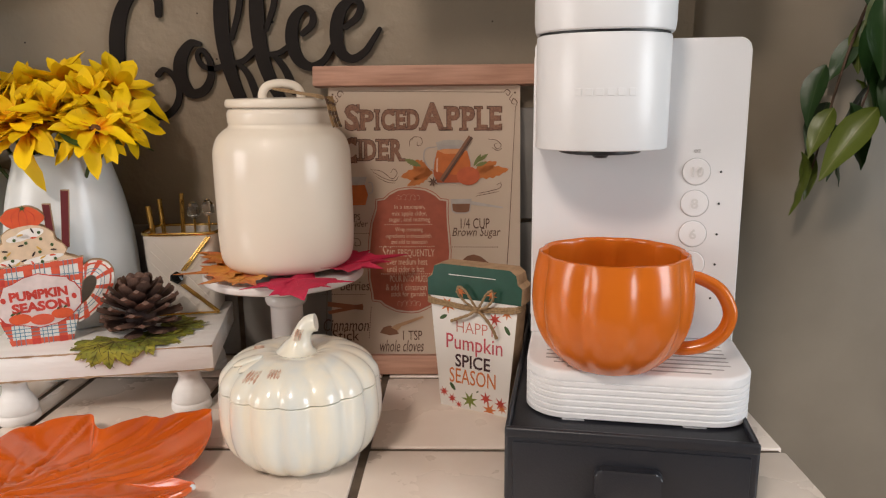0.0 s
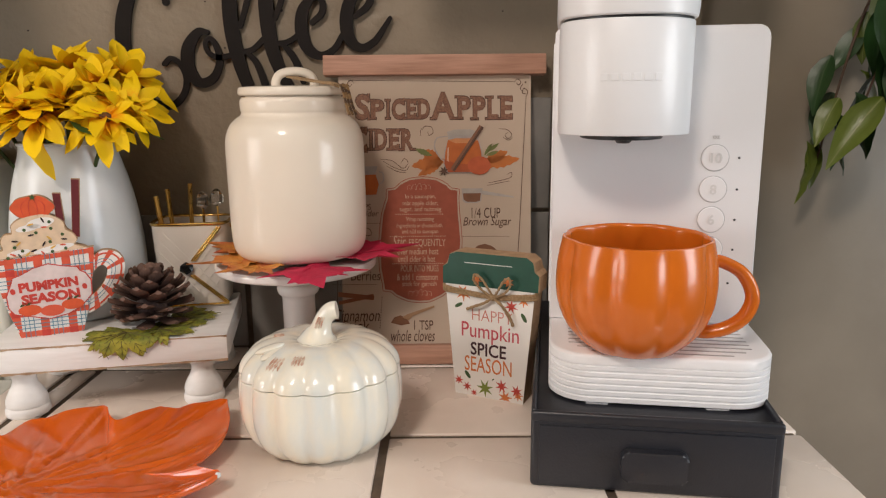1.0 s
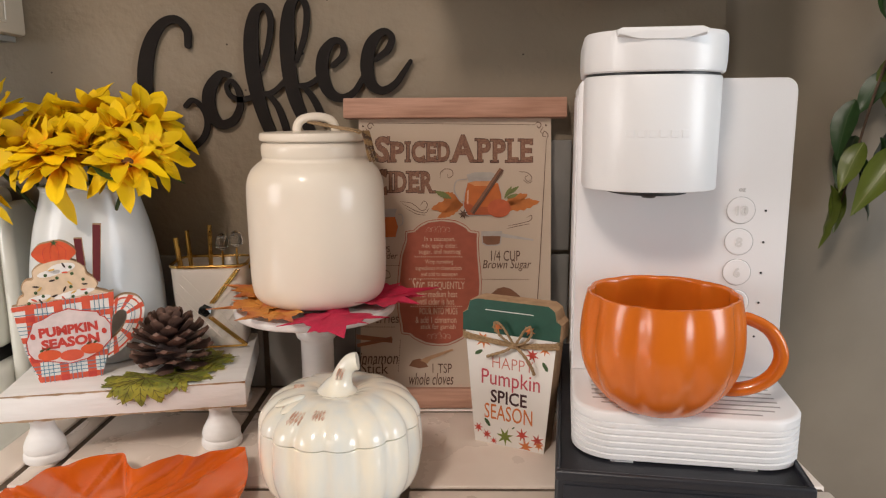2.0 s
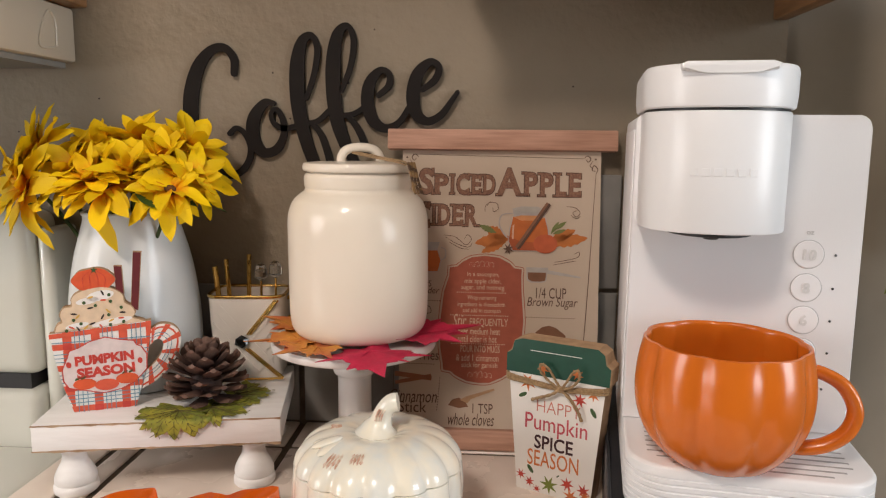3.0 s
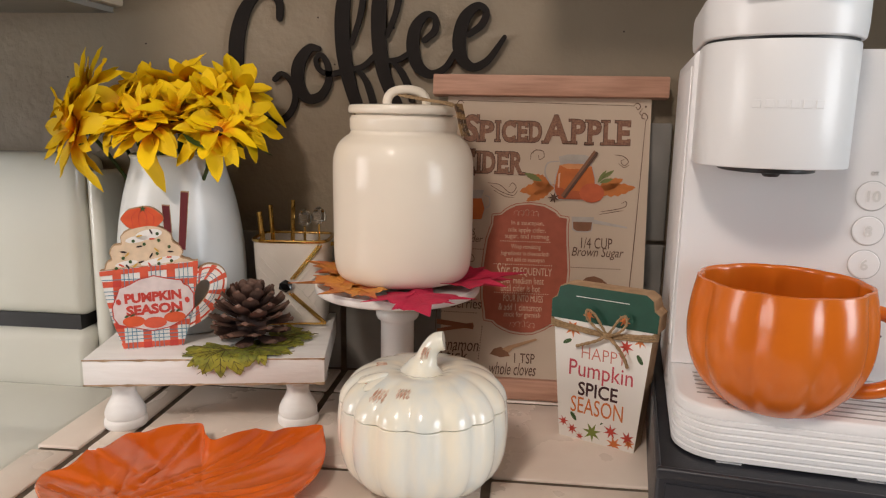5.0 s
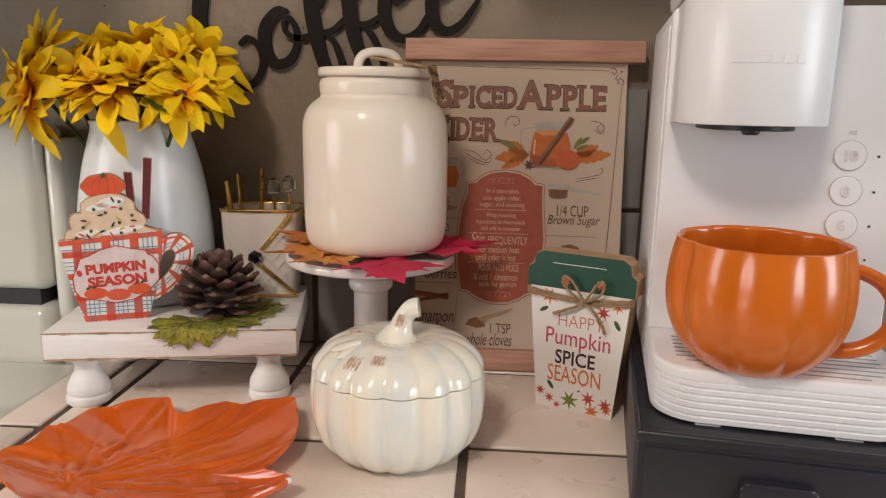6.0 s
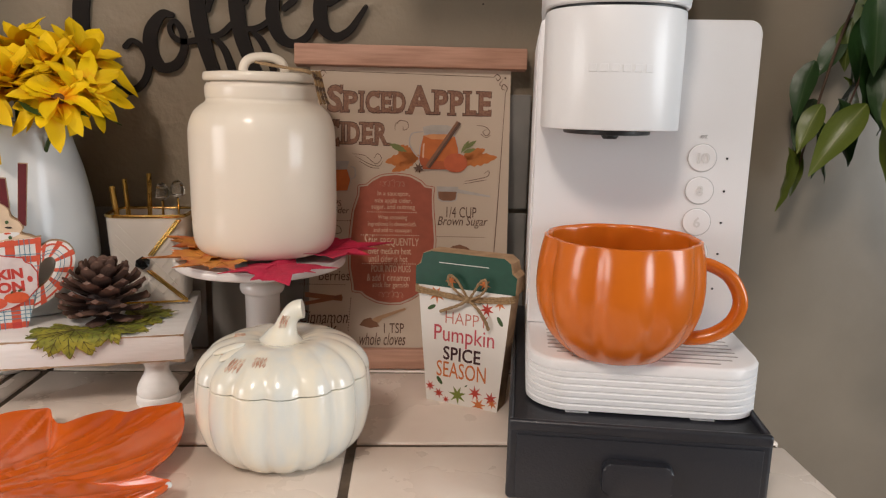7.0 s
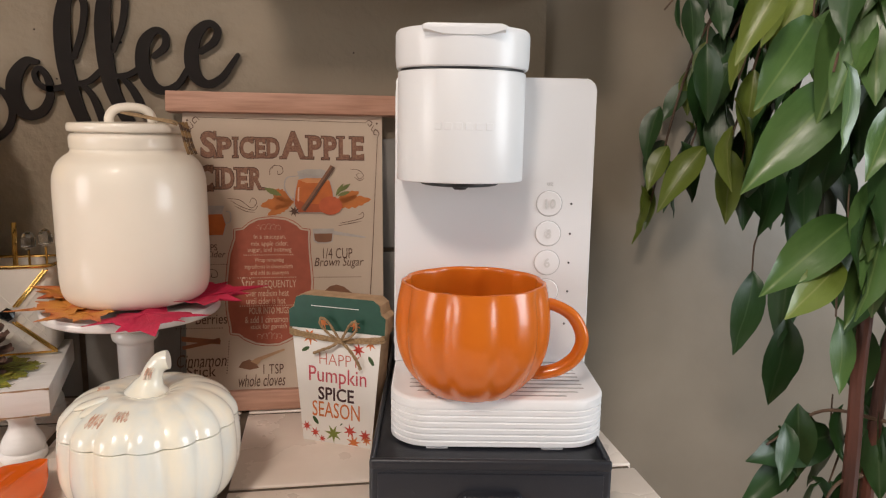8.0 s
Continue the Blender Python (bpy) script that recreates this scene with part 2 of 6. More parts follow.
def text_bm(bm, s, size, x, y, z, depth=0.0004, align="CENTER", shear=0.0, space=1.0, wide=1.0, bold=0.0, turn=0.0):
    """Letters of the built-in font, standing in x-z and facing -y, their baseline at z."""
    cu = bpy.data.curves.new("lettering", "FONT")
    cu.body, cu.size, cu.extrude, cu.align_x, cu.shear, cu.space_character, cu.offset = s, size, depth / 2, align, shear, space, bold
    cu.resolution_u = 3
    ob = bpy.data.objects.new("lettering", cu)
    scene.collection.objects.link(ob)
    me = bpy.data.meshes.new_from_object(ob.evaluated_get(bpy.context.evaluated_depsgraph_get()))
    me.transform(pose(x, y - depth / 2, z, 90, 0, 0) @ pose(0, 0, 0, 0, 0, turn) @ Matrix.Diagonal((wide, 1, 1, 1)))
    bm.from_mesh(me)
    bpy.data.objects.remove(ob)
    bpy.data.curves.remove(cu)
    bpy.data.meshes.remove(me)
    return bm


def structure(name, bm, mat, label, category="wall", smooth=False):
    ob = part(name, bm, mat, None, label, smooth)
    return tagged(ob, label, category, kind="structure")


B = bmesh.new

# ---- the room ----
WALL_Y = 0.69
COUNTER_L, COUNTER_R, COUNTER_F = -0.468, 0.250, 0.06
structure("wall_north", box(B(), -2.5, 0.225, WALL_Y, WALL_Y + 0.12, -0.9, 1.7), WALL, "greige textured painted wall behind the counter")
structure("wall_north_east", box(B(), 0.2255, 2.0, WALL_Y + 0.008, WALL_Y + 0.16, -0.9, 1.7), WALL_EAST, "greige painted wall set back behind the tree")
structure("wall_south", box(B(), -2.5, 2.0, -2.92, -2.8, -0.9, 1.7), WALL, "plain greige wall across the room")
bm = B()
box(bm, -2.62, -2.5, -2.8, -1.25, -0.9, 1.7)
box(bm, -2.62, -2.5, -0.25, 0.81, -0.9, 1.7)
box(bm, -2.62, -2.5, -1.25, -0.25, -0.9, 0.0)
box(bm, -2.62, -2.5, -1.25, -0.25, 1.1, 1.7)
structure("wall_west", bm, WALL, "greige wall with a window opening")
bm = B()
box(bm, 2.0, 2.12, -2.8, -1.0, -0.9, 1.7)
box(bm, 2.0, 2.12, -0.1, 0.85, -0.9, 1.7)
box(bm, 2.0, 2.12, -1.0, -0.1, -0.9, -0.1)
box(bm, 2.0, 2.12, -1.0, -0.1, 1.0, 1.7)
structure("wall_east", bm, WALL, "greige wall with a window opening")
structure("floor", box(B(), -2.62, 2.12, -2.92, 0.85, -0.95, -0.9), FLOORM, "plain brown floor", "floor")
structure("ceiling", box(B(), -2.62, 2.12, -2.92, 0.85, 1.7, 1.75), CEILM, "plain white painted ceiling", "ceiling")

# counter: a grout bed with tiles proud of it
counter = structure("counter", box(B(), COUNTER_L + 0.003, COUNTER_R - 0.003, COUNTER_F + 0.003, WALL_Y, -0.05, -0.0022), GROUT,
                    "tiled kitchen counter with wide brown grout joints", "counter")
structure("counter_base", box(B(), COUNTER_L + 0.02, COUNTER_R - 0.02, COUNTER_F + 0.04, WALL_Y, -0.9, -0.05), CABWOOD, "wooden base cabinet under the counter", "cabinet")
GX = [COUNTER_L, -0.4275, -0.4005, -0.2595, -0.0925, 0.0745, COUNTER_R]
GY = [COUNTER_F, 0.133, 0.300, 0.467, 0.622, WALL_Y]
JOINT = 0.0036


def tile(name, parent, x0, x1, y0, y1, z0, z1, mat):
    return part(name, box(B(), x0, x1, y0, y1, z0, z1, 0.0016, 2), mat, parent, "", True, 50)


for i in range(len(GX) - 1):
    for j in range(len(GY) - 1):
        tile("tile", counter, GX[i] + (JOINT if i else 0), GX[i + 1] - (JOINT if i < len(GX) - 2 else 0), GY[j] + (JOINT if j else 0), GY[j + 1] - JOINT * 0.8, -0.009, 0.0, TILE)
for j in range(len(GY) - 1):
    tile("edge_tile", counter, COUNTER_R - 0.012, COUNTER_R, GY[j] + (JOINT if j else 0), GY[j + 1] - JOINT * 0.8, -0.050, -0.012, TILE)

# tiled splashback, one course high, and a taller piece beside the machine
backsplash = structure("backsplash", box(B(), COUNTER_L - 0.03, 0.225, WALL_Y - 0.004, WALL_Y - 0.0002, -0.01, 0.150), GROUT, "single course of greige wall tiles", "backsplash")
WX = [-0.498, -0.427, -0.2595, -0.0925, 0.0745, 0.225]
for i in range(len(WX) - 1):
    tile("tile", backsplash, WX[i] + 0.003, WX[i + 1] - 0.003, WALL_Y - 0.008, WALL_Y - 0.003, 0.003, 0.152, WTILE)
tile("tile", backsplash, 0.0775, 0.222, WALL_Y - 0.008, WALL_Y - 0.0005, 0.156, 0.273, WTILE)
tile("tile", backsplash, -0.0895, 0.0715, WALL_Y - 0.008, WALL_Y - 0.0005, 0.156, 0.273, WTILE)

# ---- stove, hood and cabinet at the edges ----
stove = thing("stove", -0.90, 0.0, 0.0, 0, "white enamelled stove with a raised back panel beside the counter", "stove")
part("back_panel", box(B(), -0.30, 0.385, 0.625, 0.682, 0.062, 0.232, 0.016, 4), ENAMEL, stove)
part("lower_panel", box(B(), -0.30, 0.385, 0.620, 0.682, -0.060, 0.048, 0.012, 3), ENAMEL, stove)
part("vent_slot", box(B(), -0.29, 0.372, 0.632, 0.680, 0.046, 0.064), DARKPL, stove, "black vent slot")
part("end_cap", box(B(), 0.386, 0.402, 0.634, 0.684, -0.060, 0.215, 0.006, 3), ENAMEL, stove, "grey-white end cap")
part("cooktop", box(B(), -0.30, 0.4295, 0.02, 0.619, -0.075, -0.006, 0.010, 3), ENAMEL, stove)
part("body", box(B(), -0.30, 0.415, 0.05, 0.682, -0.9, -0.076, 0.004), ENAMEL, stove)

hood = thing("range_hood", -0.945, 0.0, 0.3745, 0, "almond enamelled range hood fixed over the stove", "range hood")
bm = B()
box(bm, -0.35, 0.455, 0.40, 0.688, 0.006, 0.0605, 0.004)
part("shell", bm, HOODM, hood)
part("underside", box(B(), -0.34, 0.447, 0.41, 0.680, 0.0, 0.0055), material("grey_hood_underside", (0.22, 0.21, 0.19), None, 30, 0.5), hood, "grey underside")
bm = B()
tube(bm, smooth_path([(0.4558, 0.652, 0.017), (0.4558, 0.625, 0.017), (0.4558, 0.640, 0.050), (0.4558, 0.652, 0.043), (0.4558, 0.652, 0.019)], 5), 0.0011, 6)
part("embossed_mark", bm, HOODM, hood)

upper = thing("wall_cabinet", -0.945, 0.0, 0.4358, 0, "orange-brown wooden wall cabinet over the range hood", "cabinet")
part("carcass", box(B(), -0.35, 0.469, 0.40, 0.6895, 0.0, 0.60, 0.002), CABWOOD, upper)

cab = thing("wall_cabinet", 0.0, 0.0, 0.424, 0, "orange-brown wooden wall cabinet above the counter", "cabinet")
part("side_panel", box(B(), 0.209, 0.2245, 0.5515, 0.6895, 0.0, 0.60, 0.002), CABWOOD, cab)
# bottom, front and left side stay out of view, sized to shade the wall
part("unseen_bottom_panel", box(B(), -0.08, 0.2085, 0.5515, 0.6895, 0.064, 0.078), CABWOOD, cab)
part("unseen_front_frame", box(B(), -0.10, 0.2245, 0.535, 0.551, 0.022, 0.60, 0.002), CABWOOD, cab)
part("side_panel", box(B(), -0.10, -0.0805, 0.5515, 0.6895, 0.055, 0.60, 0.002), CABWOOD, cab)

# ---- drawer box under the machine ----
MYAW = -8.6
drawer = thing("pod_drawer", 0.1030, 0.3850, 0, MYAW, "dark slate-coloured drawer box carrying the coffee machine", "drawer")
DW = 0.0848
bm = B()
box(bm, -DW, DW, -0.0105, 0.29, 0.0008, 0.0530, 0.0030, 3)
part("case", bm, SLATE, drawer)
for nm, a, b, c, d in (("rim", -DW, DW, -0.0105, -0.0055), ("rim", -DW, -DW + 0.0035, -0.0050, 0.2895), ("rim", DW - 0.0035, DW, -0.0050, 0.2895)):
    part(nm, box(B(), a, b, c, d, 0.0500, 0.0585, 0.0022, 3), SLATE, drawer, "raised rounded rim")
bm = B()
box(bm, -DW + 0.006, DW - 0.006, -0.0122, -0.0095, 0.0045, 0.0490, 0.0009, 2)
part("drawer_front", bm, SLATE, drawer)
bm = B()
rim = [(sgx * 0.0175 + 0.005 * math.cos(radians(a)), 0.0250 + sgz * 0.0065 + 0.005 * math.sin(radians(a))) for sgx, sgz, a0 in ((1, -1, 270), (1, 1, 0), (-1, 1, 90), (-1, -1, 180)) for a in range(a0, a0 + 91, 18)]
prism(bm, rim, -0.0200, -0.0115, 0.0022)
part("handle", bm, SLATE, drawer, "raised dark pull handle")
for sx in (-1, 1):
    for sy in (0.02, 0.26):
        bm = B()
        lathe(bm, [(0.006, 0), (0.007, 0.0005), (0.007, 0.003)], 16)
        part("foot", bm, DARKPL, drawer, at=pose(sx * 0.07, sy, 0))

# ---- coffee machine ----
MO = pose(0.1130, 0.4015, 0.0530, 0, 0, MYAW)
machine = thing("coffee_machine", 0, 0, 0, 0, "white single-serve coffee machine on a dark drawer box", "coffee machine")
machine.matrix_world = MO


def round_rect(x0, x1, y0, y1, rf, rb, n=8):
    """A plan outline with front corners of radius rf and back corners rb."""
    pts = []
    for cx, cy, a0, r in ((x1 - rf, y0 + rf, -90, rf), (x1 - rb, y1 - rb, 0, rb), (x0 + rb, y1 - rb, 90, rb), (x0 + rf, y0 + rf, 180, rf)):
        for k in range(n + 1):
            a = radians(a0 + 90 * k / n)
            pts.append((cx + r * math.cos(a), cy + r * math.sin(a)))
    return pts


def slab(bm, plan, z0, z1, rounding=0.002):
    cx = sum(p[0] for p in plan) / len(plan)
    cy = sum(p[1] for p in plan) / len(plan)

    def inset(d):
        return [(x + (cx - x) / max(1e-6, math.hypot(x - cx, y - cy)) * d, y + (cy - y) / max(1e-6, math.hypot(x - cx, y - cy)) * d) for x, y in plan]
    loops = []
    for d, z in ((rounding, z0), (rounding * 0.3, z0 + rounding * 0.3), (0, z0 + rounding), (0, z1 - rounding), (rounding * 0.3, z1 - rounding * 0.3), (rounding, z1)):
        loops.append([(x, y, z) for x, y in inset(d)])
    return rings(bm, loops)


HWD = 0.0805
base_plan = round_rect(-HWD, HWD, 0.0, 0.26, 0.030, 0.012)
bm = B()
loops = []
zs = [(0.0035, 0.0008), (0.0, 0.0024)]
z = 0.0024
for k in range(6):
    zs += [(0.0, z + 0.0006), (-0.0000, z + 0.0032), (0.0010, z + 0.0037), (0.0010, z + 0.0043)]
    z += 0.0048
zs += [(0.0, z), (0.0, 0.0365), (0.0009, 0.0380), (0.0025, 0.0388)]
for d, z in zs:
    s = 1 - d / 0.08
    loops.append([(x * s, 0.13 + (y - 0.13) * (1 - d / 0.13), z) for x, y in base_plan])
rings(bm, loops)
part("base", bm, PLASTIC, machine, "white ribbed drip base")
for sx in (-0.045, 0.040):
    part("foot", box(B(), sx - 0.008, sx + 0.008, 0.002, 0.02, -0.0008, 0.0010, 0.0004), PLASTIC, machine)
for k in range(8):
    yy = 0.008 + k * 0.0082
    half = 0.050 + min(0.016, k * 0.010)
    part("drain_slot", box(B(), -half, half, yy, yy + 0.0018, 0.0385, 0.03905), material("slot_grey", (0.36, 0.35, 0.34), None, 20, 0.6) if k == 0 else bpy.data.materials["slot_grey"], machine)

# rear tower
PANEL_Y = 0.0835
TOP = 0.2725
bm = B()
prof = [(-HWD - 0.0005, 0.0392), (HWD - 0.0015, 0.0392)] + [(HWD - 0.0030 - 0.009 + 0.009 * math.cos(radians(a)), TOP - 0.009 + 0.009 * math.sin(radians(a))) for a in range(0, 91, 15)] + \
    [(-HWD - 0.0005 + 0.005 - 0.005 * math.sin(radians(a)), TOP - 0.005 + 0.005 * math.cos(radians(a))) for a in range(0, 91, 15)]
prism(bm, prof, PANEL_Y, 0.262, 0.0012)
part("tower", bm, PLASTIC, machine)

# brewing head: a U-shaped body that joins the tower, and its lid
HX0, HX1 = -0.0780, 0.0165


def u_plan(x0, x1, y0, y1, power=2.15, depth=0.045, n=14):
    cx, h = (x0 + x1) / 2, (x1 - x0) / 2
    pts = [(x0, y1)]
    for k in range(2 * n + 1):
        a = math.pi - math.pi * k / (2 * n)
        c, s = math.cos(a), math.sin(a)
        pts.append((cx + h * math.copysign(abs(c) ** (2 / power), c), y0 + depth - depth * abs(s) ** (2 / power)))
    return pts + [(x1, y1)]


bm = B()
slab(bm, u_plan(HX0, HX1, 0.008, PANEL_Y + 0.004), 0.1940, 0.2725, 0.0012)
part("brew_head", bm, GLOSSY, machine, "glossy white brew head")
bm = B()
loops = []
for d, z in ((0.001, 0.2742), (0.0, 0.2752), (-0.0008, 0.282), (-0.0008, 0.2970), (-0.0002, 0.3000), (0.0012, 0.3015), (0.020, 0.3023)):
    loops.append([(x + (-0.029 - x) * d / 0.05, y + (0.055 - y) * d / 0.05, z) for x, y in u_plan(HX0 - 0.001, HX1 + 0.0015, 0.0065, 0.135)])
rings(bm, loops)
lid = part("lid", bm, GLOSSY, machine, "glossy white lid with a lip")
bm = B()
lip = [(-0.0600, 0.3005), (-0.056, 0.3022), (-0.006, 0.3022), (-0.0015, 0.3005), (-0.0030, 0.2970), (-0.014, 0.2950), (-0.030, 0.2945), (-0.046, 0.2950), (-0.0590, 0.2970)]
prism(bm, lip, 0.0048, 0.030, 0.0014)
part("lid_lip", bm, GLOSSY, lid)
bm = B()
slab(bm, u_plan(HX0 + 0.002, HX1 - 0.001, 0.0095, PANEL_Y), 0.2723, 0.2746, 0.0002)
part("lid_gap", bm, DARKPL, machine, "dark gap under the lid")
bm = B()
slab(bm, u_plan(HX0 + 0.017, HX1 - 0.017, 0.020, PANEL_Y - 0.01), 0.1905, 0.1943, 0.0006)
part("outlet", bm, DARKPL, machine, "black outlet plate")
bm = B()
lathe(bm, [(0.0045, 0.1875), (0.0058, 0.189), (0.0058, 0.192)], 18)
part("nozzle", bm, DARKPL, machine, at=pose((HX0 + HX1) / 2, 0.040, 0))
# side seam panel of the tower and the raised wordless mark on the head
part("side_panel", box(B(), -HWD - 0.0016, -HWD - 0.0004, PANEL_Y + 0.012, 0.25, 0.05, 0.262, 0.001), PLASTIC, machine)
def head_front(x):
    q = min(0.99, abs(x + 0.03075) / 0.04725)
    return 0.053 - 0.045 * (1 - q ** 2.15) ** (1 / 2.15)


for k in range(6):
    xx = -0.0480 + k * 0.0072
    turn = math.degrees(math.atan2(head_front(xx + 0.002) - head_front(xx - 0.002), 0.004))
    part("raised_mark", box(B(), -0.0026, 0.0026, -0.0004, 0.002, 0.2312, 0.2362, 0.0002, 1), GLOSSY, machine, at=pose(xx, head_front(xx), 0, 0, 0, turn))
# buttons with their numbers and lamps
BX = 0.0433
grey_line = material("button_line_grey", (0.50, 0.49, 0.49), None, 20, 0.5)
# white raised numerals; this grey puts the shading of their relief into the colour
numeral_relief_shade = material("numeral_relief_shade", (0.67, 0.66, 0.65), None, 20, 0.4)
for k, (num, bz) in enumerate((("10", 0.1735), ("8", 0.1490), ("6", 0.1250), ("4", 0.1010))):
    bm = B()
    lathe(bm, [(0.0101, 0.0), (0.0101, 0.0006), (0.0096, 0.0010)], 32)
    btn = part("button", bm, PLASTIC, machine, "round white button", at=pose(BX, PANEL_Y, bz, 90, 0, 0))
    bm = B()
    lathe(bm, [(0.0107, 0.0), (0.0107, 0.0003)], 32)
    part("button_ring", bm, grey_line, machine, at=pose(BX, PANEL_Y, bz, 90, 0, 0))
    bm = B()
    text_bm(bm, num, 0.0105, BX, PANEL_Y - 0.0009, bz - 0.0037, 0.0007, bold=0.0003)
    part("numeral", bm, numeral_relief_shade, btn, "").matrix_parent_inverse = pose(BX, PANEL_Y, bz, 90, 0, 0).inverted()
    bm = B()
    lathe(bm, [(0.0009, 0.0), (0.0009, 0.0004)], 10)
    part("indicator", bm, DARKPL, machine, "tiny dark indicator hole", at=pose(BX + 0.0180, PANEL_Y, bz, 90, 0, 0))
bm = B()
lathe(bm, [(0.0009, 0.0), (0.0009, 0.0004)], 10)
part("indicator", bm, DARKPL, machine, "tiny dark indicator hole", at=pose(BX + 0.0165, PANEL_Y, 0.0735, 90, 0, 0))
bm = B()
text_bm(bm, "oz", 0.0055, BX, PANEL_Y - 0.0002, 0.1880, 0.0002)
part("oz_mark", bm, grey_line, machine)
# power cord behind the machine
bm = B()
tube(bm, smooth_path([(-0.06, 0.262, 0.06), (-0.072, 0.268, 0.075), (-0.080, 0.264, 0.090), (-0.0765, 0.266, 0.104), (-0.06, 0.268, 0.108)], 6), 0.0018, 8)
part("power_cord", bm, DARKPL, machine, "black power cord")

# ---- pumpkin mug ----
mug = thing("pumpkin_mug", 0.0970, 0.4275, 0.0530 + 0.0392, 3, "orange glazed pumpkin-shaped mug on the machine's drip base", "mug")


def ribs(n, deep, sharp=2.0, phase=0.0):
    return lambda a, r, z: 1 - deep * (1 - abs(math.sin(n * (a + phase) / 2))) ** sharp


def mug_shape(a, r, z):
    k = 1 - 0.075 * (1 - abs(math.sin(4.5 * a + 0.4))) ** 1.5 * min(1, 0.4 + 3.0 * min(z, 0.085 - z) / 0.05)
    return k


outer = [(0.020, 0.0), (0.030, 0.0005), (0.0365, 0.005), (0.0460, 0.016), (0.0525, 0.031), (0.0548, 0.046), (0.0545, 0.060), (0.0530, 0.072), (0.0512, 0.0805), (0.0507, 0.0830)]
inner = [(0.0492, 0.0834), (0.0478, 0.0812), (0.0486, 0.074), (0.0500, 0.06), (0.0485, 0.04), (0.040, 0.018), (0.025, 0.007), (0.004, 0.006)]
bm = B()
lathe(bm, smooth_path(outer, 4) + smooth_path(inner, 4), 96, mug_shape)
part("body", bm, ORANGE, mug, angle=60)
bm = B()
hp = smooth_path([(0.046, 0, 0.067), (0.056, 0, 0.0665), (0.070, 0, 0.0585), (0.0775, 0, 0.043), (0.074, 0, 0.028), (0.063, 0, 0.0180), (0.050, 0, 0.0140), (0.040, 0, 0.0145)], 6)
tube(bm, hp, [0.0041] * len(hp), 14, 1.25)
part("handle", bm, ORANGE, mug, angle=70, at=pose(0, 0, 0, 0, 0, -16))
mug.scale = (1.045, 1.045, 1.0)

# ---- spiced cider wall sign, leaning on the wall ----
SIGN_LEAN = -7.9
sign = thing("recipe_sign", -0.0505, 0.6330, 0.0, 0, "cream paper recipe sign between two wooden rails, leaning on the wall", "sign", rx=SIGN_LEAN)
part("top_rail", box(B(), -0.1130, 0.1135, -0.009, 0.006, 0.2985, 0.3185, 0.001), PALE_WOOD, sign, "pale pinkish wooden rail")
part("bottom_rail", box(B(), -0.1130, 0.1135, -0.009, 0.006, 0.0005, 0.0205, 0.001), PALE_WOOD, sign, "pale pinkish wooden rail")
part("sheet", box(B(), -0.0985, 0.0985, -0.0010, 0.0, 0.0207, 0.2983), PAPER, sign, "cream printed paper sheet")

# ---- cream canister on a white cake stand ----
stand = thing("cake_stand", -0.186, 0.600, 0.0, 0, "small white turned-wood cake stand", "cake stand")
bm = B()
lathe(bm, smooth_path([(0.001, 0.112), (0.058, 0.112), (0.0745, 0.114), (0.0770, 0.118), (0.0755, 0.1215), (0.067, 0.1225), (0.001, 0.1225)], 4), 72)
part("plate", bm, GLAZED_WHITE, stand, angle=50)
bm = B()
lathe(bm, smooth_path([(0.046, 0.0), (0.047, 0.006), (0.040, 0.010), (0.022, 0.016), (0.0165, 0.030), (0.0158, 0.050), (0.0158, 0.072), (0.0160, 0.0845), (0.0192, 0.0880), (0.0204, 0.0925), (0.0190, 0.0970), (0.0162, 0.1000), (0.0162, 0.105), (0.0172, 0.1118)], 4), 48)
part("pedestal", bm, GLAZED_WHITE, stand)

jar = thing("canister", -0.1812, 0.600, 0.1270, 0, "cream glazed ceramic canister with a lid, on the cake stand", "canister")
body = [(0.046, 0.0), (0.0540, 0.0010), (0.0600, 0.0058), (0.0630, 0.0150), (0.0641, 0.034), (0.0642, 0.070), (0.0641, 0.103), (0.0631, 0.1160), (0.0592, 0.1265), (0.0535, 0.1328),
        (0.0492, 0.1360), (0.0480, 0.1388), (0.0486, 0.1412), (0.0488, 0.1490), (0.0470, 0.1528)]
bm = B()
lathe(bm, smooth_path(body, 5), 80, lambda a, r, z: 1 + 0.004 * math.sin(3 * a + 1) * math.sin(z * 40) + 0.003 * math.sin(2 * a))
part("body", bm, CREAM, jar, angle=60)
bm = B()
lathe(bm, smooth_path([(0.044, 0.1528), (0.0440, 0.1542), (0.0490, 0.1545), (0.0502, 0.1572), (0.0496, 0.1605), (0.0470, 0.1622), (0.030, 0.1630), (0.002, 0.1636)], 4), 72)
jlid = part("lid", bm, CREAM, jar, "cream ceramic lid", angle=60)
bm = B()
hp = smooth_path([(-0.0165, 0, 0.162), (-0.0175, 0, 0.170), (-0.0125, 0, 0.1775), (0.0, 0, 0.180), (0.0125, 0, 0.1775), (0.0175, 0, 0.170), (0.0165, 0, 0.162)], 6)
tube(bm, hp, 0.0036, 12, 1.25)
part("handle", bm, CREAM, jlid, angle=70, at=pose(0.003, -0.004, -0.0035, 0, 0, 14))

jar.scale = (0.995, 0.995, 0.972)

# ---- ivory pumpkin dish ----
dish = thing("pumpkin_dish", -0.1420, 0.4610, 0.0, 0, "ivory ceramic pumpkin dish with a lid on the tiles", "dish")


def lobes(n, deep):
    return lambda a, r, z: 1 - deep * (1 - abs(math.sin(n * a / 2 + 0.3))) ** 1.4


